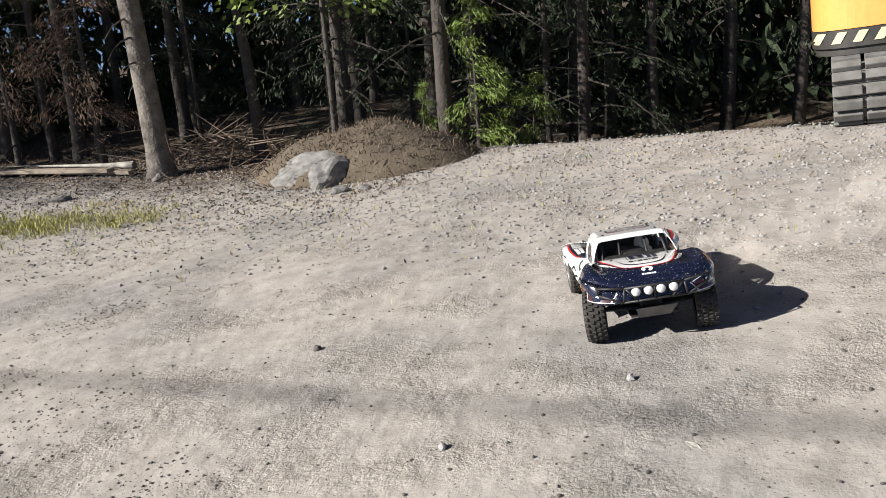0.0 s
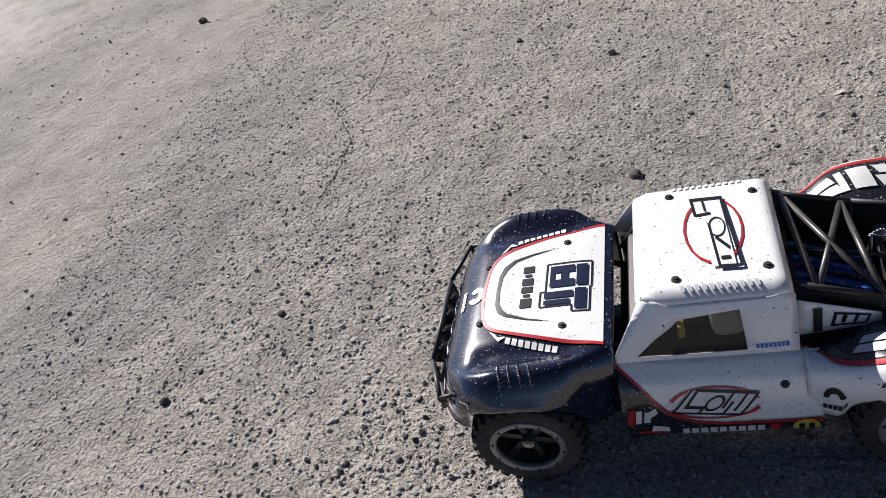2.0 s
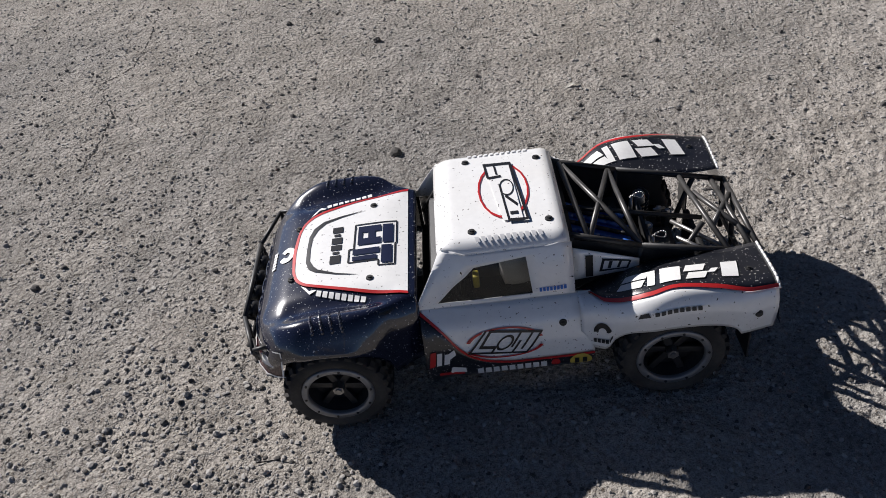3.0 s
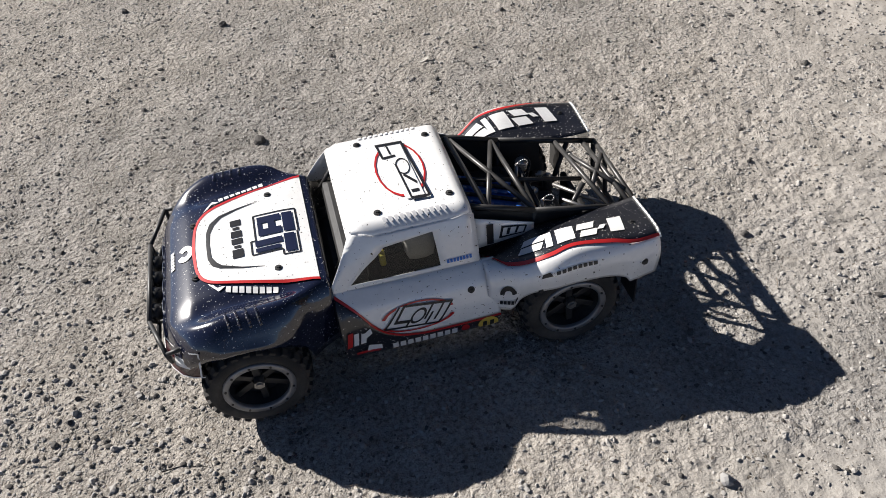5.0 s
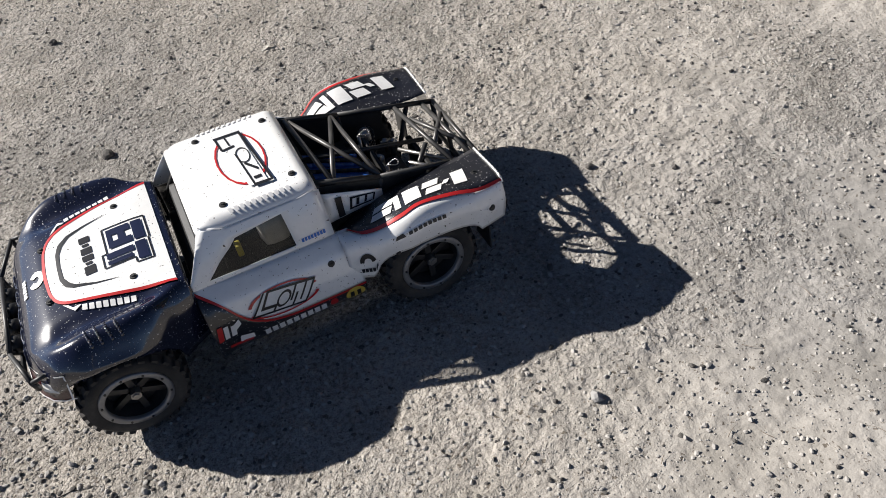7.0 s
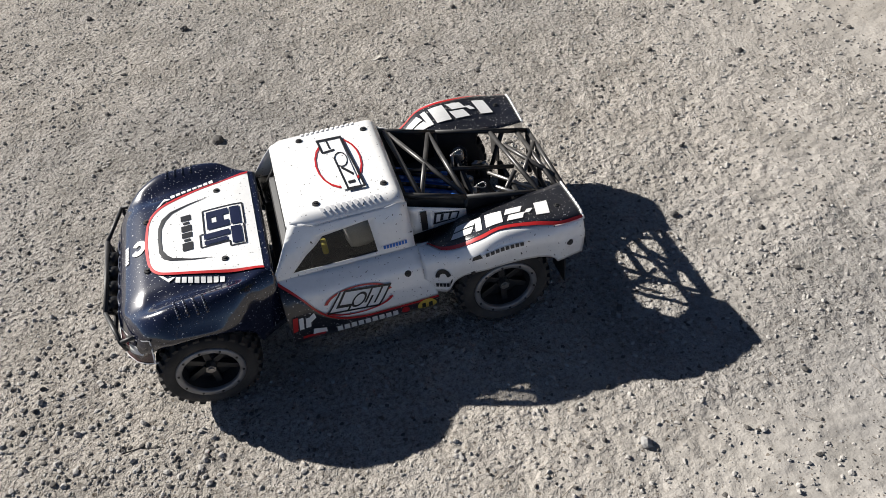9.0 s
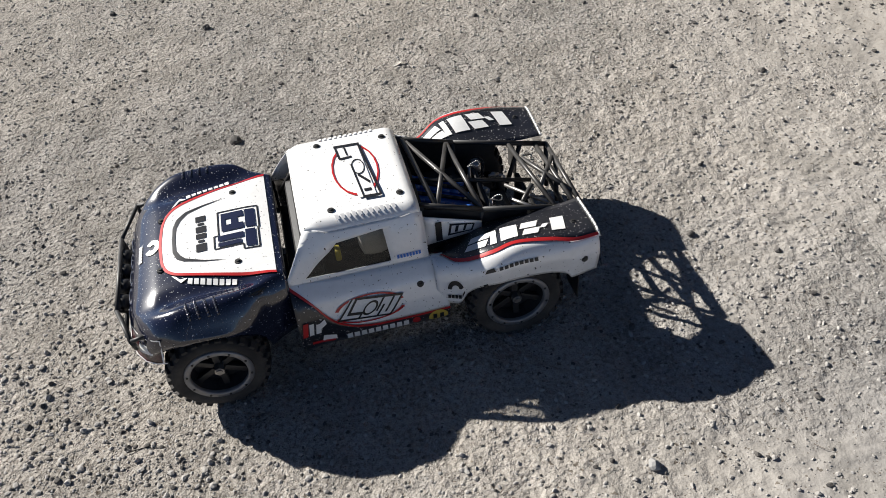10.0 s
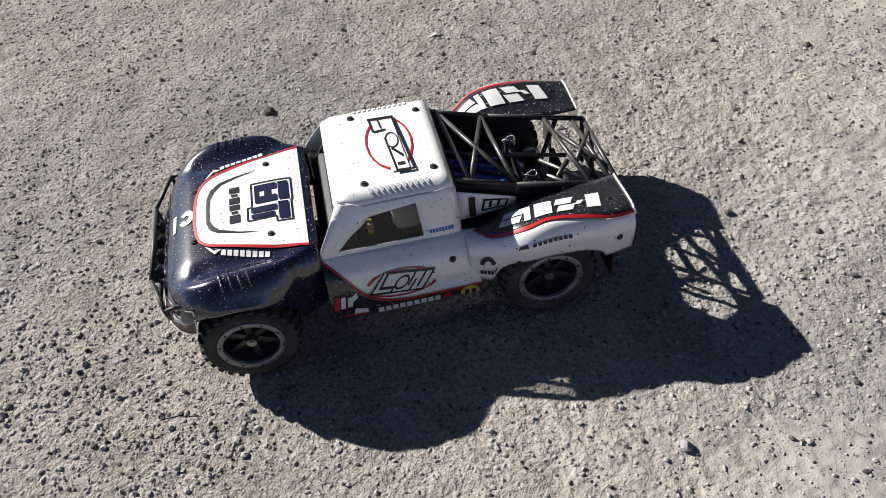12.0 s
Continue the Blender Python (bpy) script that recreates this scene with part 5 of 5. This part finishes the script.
def far_wood():
    """The closed wall of the wood far behind the near trees."""
    rnd = random.Random(41)
    verts, faces = [], []
    for _ in range(26000):
        a = radians(rnd.uniform(165, 261))
        r = rnd.uniform(15.0, 23)
        x, y = -0.4 + r * math.cos(a), 1.2 + r * math.sin(a)
        p = Vector((x, y, rise(x, y) + rnd.uniform(0.0, 1.0) ** 1.2 * 11))
        sprigs(verts, faces, p, Vector((0, 0, -0.4)), 2, 0.3, 0.5, 0.085, rnd, 0.2)
    me = bpy.data.meshes.new("far_wood")
    me.from_pydata([tuple(v) for v in verts], [], faces)
    # the far wall's shade sits in this darkened needle colour too
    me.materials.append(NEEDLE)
    tagged(new("far_wood", me), "closed spruce wood behind the first trees, its colour darkened for shade", "wood", kind="stuff")


far_wood()


# ---- mound, boulder and litter ----
def mound():
    c, along = Vector((-7.42, -4.02)), Vector((-0.1, 1.0)).normalized()
    across = Vector((-along.y, along.x))

    def at(r, a):
        u, v = r * math.cos(a), r * math.sin(a)
        p = c + along * u * 1.34 + across * v * 0.92
        h = 0.46 * (1 - r ** 2.6) ** 0.95 if r < 1 else 0.0
        h *= 1 + 0.25 * noise.noise((u * 1.7, v * 1.7, 3))
        return Vector((p.x, p.y, ground_height(p.x, p.y) - 0.03 + h + 0.03 * noise.noise((p.x * 5, p.y * 5, 1)) * (1.02 - r)))
    bm = sheet(lambda a, r: at(r, a), [2 * math.pi * i / 72 for i in range(73)], steps(0.0, 1.0, 26))
    bmesh.ops.remove_doubles(bm, verts=bm.verts, dist=0.0005)
    tagged(part("earth_mound", bm, MOUNDSOIL, smooth=True), "low earth mound covered in dry brown needles and turf", "mound")
    # tufts and needles standing on it
    rnd = random.Random(51)
    verts, faces = [], []
    for _ in range(2600):
        sprigs(verts, faces, at(rnd.uniform(0, 0.98) ** 0.6, rnd.uniform(0, 6.283)), Vector((0, 0, 0.5)), 1, 0.01, 0.06, 0.006, rnd, -0.3)
    me = bpy.data.meshes.new("mound_litter")
    me.from_pydata([tuple(v) for v in verts], [], faces)
    me.materials.append(LITTER)
    tagged(new("mound_litter", me), "dry needles and grass stalks on the mound", "litter", kind="stuff")


mound()


def boulder(x, y, size, seed, stretch, turn, label):
    bm = bmesh.new()
    bmesh.ops.create_icosphere(bm, subdivisions=4, radius=1)
    for v in bm.verts:
        p = v.co.copy()
        k = 1 + 0.35 * noise.noise(p * 1.1 + Vector((seed, 0, 0))) + 0.10 * noise.noise(p * 3.1 + Vector((0, seed, 0))) + 0.03 * noise.noise(p * 9)
        cell = noise.noise(Vector((round(p.x * 1.6), round(p.y * 1.6), seed)))
        v.co = p * (k + 0.10 * cell)
    ob = tagged(part("boulder", bm, ROCK), label, "boulder", "boulders by the mound")
    ob.matrix_basis = pose(x, y, ground_height(x, y) + size * 0.12, 0, 0, turn) @ Matrix.Diagonal((size * stretch[0], size * stretch[1], size * stretch[2], 1))


boulder(-6.84, -4.2, 0.33, 3, (0.8, 1.6, 0.85), 8, "pale grey granite boulder in the mound's flank")
boulder(-6.72, -3.86, 0.27, 5, (0.9, 1.2, 0.8), 70, "cracked grey granite rock at the mound's foot")
boulder(-6.95, -4.72, 0.16, 8, (1, 1, 0.7), 120, "pale grey granite boulder in the mound's flank")
boulder(-6.2, -3.45, 0.075, 9, (1, 1.2, 0.7), 10, "pale stone lying before the mound")
boulder(-6.25, -3.2, 0.06, 10, (1.2, 1, 0.7), 50, "reddish stone lying before the mound")
boulder(-6.75, -6.45, 0.09, 12, (1, 1, 0.8), 200, "pale stone at the foot of a spruce")
boulder(-5.75, -6.9, 0.08, 13, (1.3, 1, 0.6), 300, "pale stone lying in the litter")
boulder(-9.0, -1.06, 0.12, 14, (1.2, 1, 0.9), 300, "pale stone at the shaded bank")
boulder(-8.3, 0.1, 0.07, 15, (1.2, 1, 0.9), 30, "pale stone at the shaded bank")


def twigs(name, count, place, length, rad, mat, label, seed, high=0.0):
    rnd = random.Random(seed)
    bm = bmesh.new()
    for _ in range(count):
        x, y = place(rnd)
        a = rnd.uniform(0, 6.283)
        ln = length * rnd.uniform(0.4, 1.2)
        p = Vector((x, y, ground_height(x, y) + 0.004 + high * rnd.random() ** 2))
        d = Vector((math.cos(a), math.sin(a), rnd.uniform(-0.05, 0.6) if high else 0.0)) * ln
        mid = p + d * 0.5 + Vector((rnd.uniform(-0.1, 0.1), rnd.uniform(-0.1, 0.1), 0)) * ln
        tube(bm, p, mid, rad, rad * 0.8, 4)
        tube(bm, mid, p + d, rad * 0.8, rad * 0.3, 4)
    return tagged(part(name, bm, mat), label, "twigs", kind="stuff")


twigs("brush_pile", 150, lambda r: (r.gauss(-7.75, 0.35), r.gauss(-6.3, 0.5)), 0.7, 0.008, TWIG, "heap of dry brushwood between two trees", 61, 0.35)
twigs("fallen_twigs", 420, lambda r: (r.uniform(-8.6, -6.2), r.uniform(-10.5, -2.6)), 0.3, 0.004, TWIG, "dry twigs scattered on the needle litter", 62, 0.04)
twigs("straw_bits", 210, lambda r: (r.uniform(-1.3, 1.6), r.uniform(-1.8, 0.9)), 0.035, 0.0006, TWIG, "tiny dry stalks lying on the packed earth", 63)
twigs("dark_twig", 1, lambda r: (0.50, 0.30), 0.09, 0.0016, BARKDARK, "short dark twig on the packed earth", 64)


def chips(name, count, place, size, mat, label, seed):
    """Leaf litter and wood chips."""
    rnd = random.Random(seed)
    verts, faces = [], []
    for _ in range(count):
        x, y = place(rnd)
        sprigs(verts, faces, Vector((x, y, ground_height(x, y) + 0.012)), Vector((rnd.uniform(-1, 1), rnd.uniform(-1, 1), 0.15)), 1, 0.004, size, size * 0.3, rnd, -0.2)
    me = bpy.data.meshes.new(name)
    me.from_pydata([tuple(v) for v in verts], [], faces)
    me.materials.append(mat)
    return tagged(new(name, me), label, "litter", kind="stuff")


def edge_place(r):
    while True:
        x, y = r.uniform(-8.3, -3.6), r.uniform(-10.5, 0.6)
        if r.random() < max(0.05, min(1.0, (-4.6 - x) * 0.35)) * (1.0 if y < -2.8 else 0.10):
            return x, y


chips("leaf_litter", 8000, edge_place, 0.034, LITTER, "brown leaf litter and bark scraps along the yard's edge", 71)
chips("pale_litter", 2200, edge_place, 0.036, PLANK, "pale wood chips along the yard's edge", 72)


def grass_place(r):
    f = r.random()
    while noise.noise((f * 11, 3, 1)) < -0.12 + 0.3 * r.random():
        f = r.random()
    k = noise.noise((f * 9, 3, 1))
    x = curve(f, ((0, -5.35), (0.35, -4.75), (0.7, -3.9), (1, -3.3))) + r.gauss(0, 0.26 + 0.2 * abs(k))
    y = curve(f, ((0, -4.9), (0.35, -6.4), (0.7, -8.4), (1, -10.6))) + r.gauss(0, 0.25)
    return x, y


rnd = random.Random(81)
verts, faces = [], []
for k in range(900):
    x, y = grass_place(rnd) if k < 740 else (rnd.gauss(-5.6, 0.9), rnd.gauss(-2.4, 1.6))
    if k >= 740 and rnd.random() < 0.4:
        continue
    sprigs(verts, faces, Vector((x, y, ground_height(x, y) + 0.005)), Vector((0, 0, 1.1)), 14 if k < 740 else 3, 0.035, 0.055, 0.004, rnd, -0.5)
me = bpy.data.meshes.new("grass_strip")
me.from_pydata([tuple(v) for v in verts], [], faces)
me.materials.append(GRASS)
tagged(new("grass_strip", me), "thin strip of yellow-green grass tufts in gravel", "grass", kind="stuff")

# birch log and plank lying by the spruce
log = trunk_mesh(bmesh.new(), 2.1, 0.032, random.Random(91))
tagged(part("birch_log", log, BIRCH, smooth=True, m=look((-7.05, -7.35, 0.36), (-6.62, -9.4, 0.58)) @ pose(0, 0, 0, 180, 0, 0)), "thin white birch log lying on planks", "log")
for k, (x, y, a) in enumerate(((-6.75, -8.1, -80), (-6.6, -8.35, -77))):
    bm = box(bmesh.new(), (0, 0, 0), (2.0, 0.14, 0.045), bevel=0.006)
    tagged(part("plank", bm, PLANK, m=pose(x, y, ground_height(x, y) + 0.05 + 0.03 * k, 0, -6, a)), "weathered grey plank lying in the litter", "plank", "planks by the spruce")
for k, (x, y, a) in enumerate(((-6.9, -10.6, -60), (-6.7, -10.9, -58))):
    bm = box(bmesh.new(), (0, 0, 0), (1.3, 0.12, 0.05), bevel=0.006)
    tagged(part("plank", bm, PLANK, m=pose(x, y, ground_height(x, y) + 0.12, 0, -7, a)), "pale board leaning in the shade of the wood", "plank", "planks by the spruce")


def hose_coil():
    bm = bmesh.new()
    last = None
    for i in range(240):
        a = i / 240 * 2 * math.pi * 7
        r = 0.11 + 0.20 * i / 240
        p = Vector((r * math.cos(a), 0.03 * math.sin(i * 0.7), r * math.sin(a) + 0.31))
        if last is not None:
            tube(bm, last, p, 0.013, seg=6)
        last = p
    return tagged(part("hose_coil", bm, HOSE, smooth=True, m=pose(-5.32, -12.67, ground_height(-5.32, -12.67), -12, 0, -25)), "coil of grey hose standing on the ground", "hose")


hose_coil()


# ---- excavator at the yard's far side ----
def excavator():
    m = pose(-7.70, 0.67, ground_height(-7.4, 0.74), 0, 0, 4)
    machine = empty("excavator", m, label="orange mini excavator on rubber tracks, rear towards the yard", category="excavator")
    for y in (0.135, 1.22):
        belt = bmesh.new()
        n = 44
        path = []
        for i in range(n):
            s = i / n * (2 * 1.5 + 2 * math.pi * 0.24)
            if s < 1.5:
                path.append((0.22 - s, 0.0, 180))
            elif s < 1.5 + math.pi * 0.24:
                a = (s - 1.5) / 0.24
                path.append((-1.28 - 0.24 * math.sin(a), 0.24 - 0.24 * math.cos(a), 180 + math.degrees(a)))
            elif s < 3.0 + math.pi * 0.24:
                path.append((-1.28 + (s - 1.5 - math.pi * 0.24), 0.48, 0))
            else:
                a = (s - 3.0 - math.pi * 0.24) / 0.24
                path.append((0.22 + 0.24 * math.sin(a), 0.24 + 0.24 * math.cos(a), math.degrees(a)))
        for i, (x, z, a) in enumerate(path):
            for dy in (-0.115, 0.115):
                box(belt, (0, dy, 0.012), (0.075, 0.205, 0.05), pose(x, y, z + 0.02, 0, a, 0), 0.008)
            box(belt, (0, 0, -0.022), (0.09, 0.43, 0.022), pose(x, y, z + 0.02, 0, a, 0))
        track = part("track", belt, TRACKRUBBER, machine, "dusty grey rubber track with broad lugs")
        part("track_frame", box(bmesh.new(), (-0.53, y, 0.25), (1.4, 0.2, 0.26), bevel=0.04), MACHBLACK, machine)
    part("undercarriage", box(bmesh.new(), (-0.5, 0.68, 0.30), (0.8, 1.1, 0.22), bevel=0.04), MACHBLACK, machine)
    part("slew_ring", tube(bmesh.new(), (-0.5, 0.68, 0.40), (-0.5, 0.68, 0.56), 0.36, seg=32), MACHBLACK, machine)
    # rounded counterweight
    def tail(z0, z1, grow, name, mat, label=""):
        bm = bmesh.new()
        ring0 = []
        for z in (z0, z1):
            row = []
            for i in range(33):
                a = math.pi * (i / 32 - 0.5)
                row.append(bm.verts.new((-0.45 + (0.72 + grow) * abs(math.cos(a)) ** 0.45, 0.68 + (0.90 + grow) * math.copysign(abs(math.sin(a)) ** 0.45, math.sin(a)), z)))
            row += [bm.verts.new((-1.3, 1.58 + grow, z)), bm.verts.new((-1.3, -0.22 - grow, z))]
            ring0.append(row)
        a, b = ring0
        for i in range(len(a)):
            bm.faces.new((a[i], a[(i + 1) % len(a)], b[(i + 1) % len(a)], b[i]))
        bm.faces.new(list(reversed(a)))
        bm.faces.new(b)
        return part(name, bm, mat, machine, label)
    tail(0.54, 0.60, -0.02, "bumper_strip", MACHBLACK)
    band = tail(0.60, 0.735, 0.004, "warning_band", MACHBLACK, "black band with slanted cream stripes")
    tail(0.74, 1.35, 0.0, "counterweight", ORANGE, "orange rounded counterweight")
    for i in range(12):
        def stripe(s, t, i=i):
            y = -0.20 + 0.148 * i + 0.065 * s + 0.05 * (t - 0.5)
            q = min(0.999, abs((y - 0.68) / 0.906))
            x = -0.45 + 0.727 * (1 - q ** (2 / 0.45)) ** 0.225
            return (x + 0.004, y, 0.635 + 0.085 * t)
        part("stripe", sheet(stripe, steps(0, 1, 3), steps(0, 1, 3)), CREAM, band)
    part("cab", box(bmesh.new(), (-0.75, 0.30, 1.75), (0.9, 0.85, 1.4), bevel=0.06), ORANGE, machine)


excavator()


# ---- overhead line whose shadow crosses the yard ----
line = empty("overhead_line", label="black overhead cable between two wooden poles", category="power line")
bm = bmesh.new()
pts = []
for i in range(41):
    f = i / 40
    pts.append(Vector((5.96 - 0.05 * (-46 + 70 * f + 7.4), -46 + 70 * f, 7.6 - 2.4 * f * (1 - f))))
for p, q in zip(pts, pts[1:]):
    tube(bm, p, q, 0.017, seg=6)
part("cable", bm, CABLE, line)
for p in (pts[0], pts[-1]):
    part("pole", tube(bmesh.new(), (p.x, p.y, -0.3), (p.x, p.y, 8.0), 0.12, 0.09, 14), PLANK, line)


# ---- dust behind the sliding truck, and pale leaves on the yard, one for a sunlit patch ----
def dust_material():
    m = bpy.data.materials.new("thin_dust")
    m.use_nodes = True
    n, link = m.node_tree.nodes, m.node_tree.links.new
    out = n["Material Output"]
    n.remove(n["Principled BSDF"])
    clear, back, front, both, mixed = n.new("ShaderNodeBsdfTransparent"), n.new("ShaderNodeBsdfTranslucent"), n.new("ShaderNodeBsdfDiffuse"), n.new("ShaderNodeAddShader"), n.new("ShaderNodeMixShader")
    for s in (back, front):
        s.inputs["Color"].default_value = (0.46, 0.43, 0.39, 1)
    tex, t, r = n.new("ShaderNodeTexCoord"), n.new("ShaderNodeTexNoise"), n.new("ShaderNodeMapRange")
    t.inputs["Scale"].default_value, t.inputs["Detail"].default_value = 1.3, 4.0
    r.inputs["From Min"].default_value, r.inputs["From Max"].default_value, r.inputs["To Max"].default_value = 0.40, 0.70, 0.16
    link(tex.outputs["Object"], t.inputs["Vector"])
    link(t.outputs["Fac"], r.inputs["Value"])
    link(back.outputs[0], both.inputs[0])
    link(front.outputs[0], both.inputs[1])
    link(r.outputs["Result"], mixed.inputs[0])
    link(clear.outputs[0], mixed.inputs[1])
    link(both.outputs[0], mixed.inputs[2])
    link(mixed.outputs[0], out.inputs[0])
    return m


DUST = dust_material()
rnd = random.Random(101)
dust = empty("dust_cloud", label="thin beige dust thrown up behind the truck", category="dust")
puff = bmesh.new()
bmesh.ops.create_icosphere(puff, subdivisions=3, radius=1)
for v in puff.verts:
    v.co *= 1 + 0.35 * noise.noise(v.co * 1.6)
puff_mesh = bpy.data.meshes.new("puff")
puff.to_mesh(puff_mesh)
puff.free()
puff_mesh.materials.append(DUST)
for p in puff_mesh.polygons:
    p.use_smooth = True
for k in range(7):
    f = k / 6
    s = 0.10 + 0.13 * f
    ob = new("puff", puff_mesh)
    ob.parent = dust
    ob.matrix_basis = pose(-3.78 - 0.45 * f, 0.28 + 0.95 * f + rnd.gauss(0, 0.03), s * 0.75 + 0.10 * f, 0, 0, rnd.uniform(0, 360)) @ Matrix.Diagonal((s, s * 1.2, s * 0.8, 1))
    ob.visible_shadow = False


def leaf(x, y, size, turn):
    bm = sheet(lambda u, v: ((u - 0.5) * 1.0, (v - 0.5) * 0.42 * math.sin(math.pi * min(0.97, max(0.03, u))), 0.10 * math.cos(u * 2.5) + 0.12 * (v - 0.5) ** 2), steps(0, 1, 8), steps(0, 1, 4))
    ob = part("dry_leaf", bm, BIRCH, m=pose(x, y, ground_height(x, y) + 0.002, 6, 0, turn) @ Matrix.Scale(size, 4))
    solid(ob, 0.02)
    tagged(ob, "curled pale dry leaf on packed earth; the truck's one stands for a sunlit patch", "leaf", "dry leaves")


leaf(-0.262, -0.872, 0.042, 15)
# this pale leaf stands in for a small patch of sunlight under the truck
leaf(-0.157, 0.283, 0.034, 5)
leaf(-2.35, 0.62, 0.05, 70)


motions()
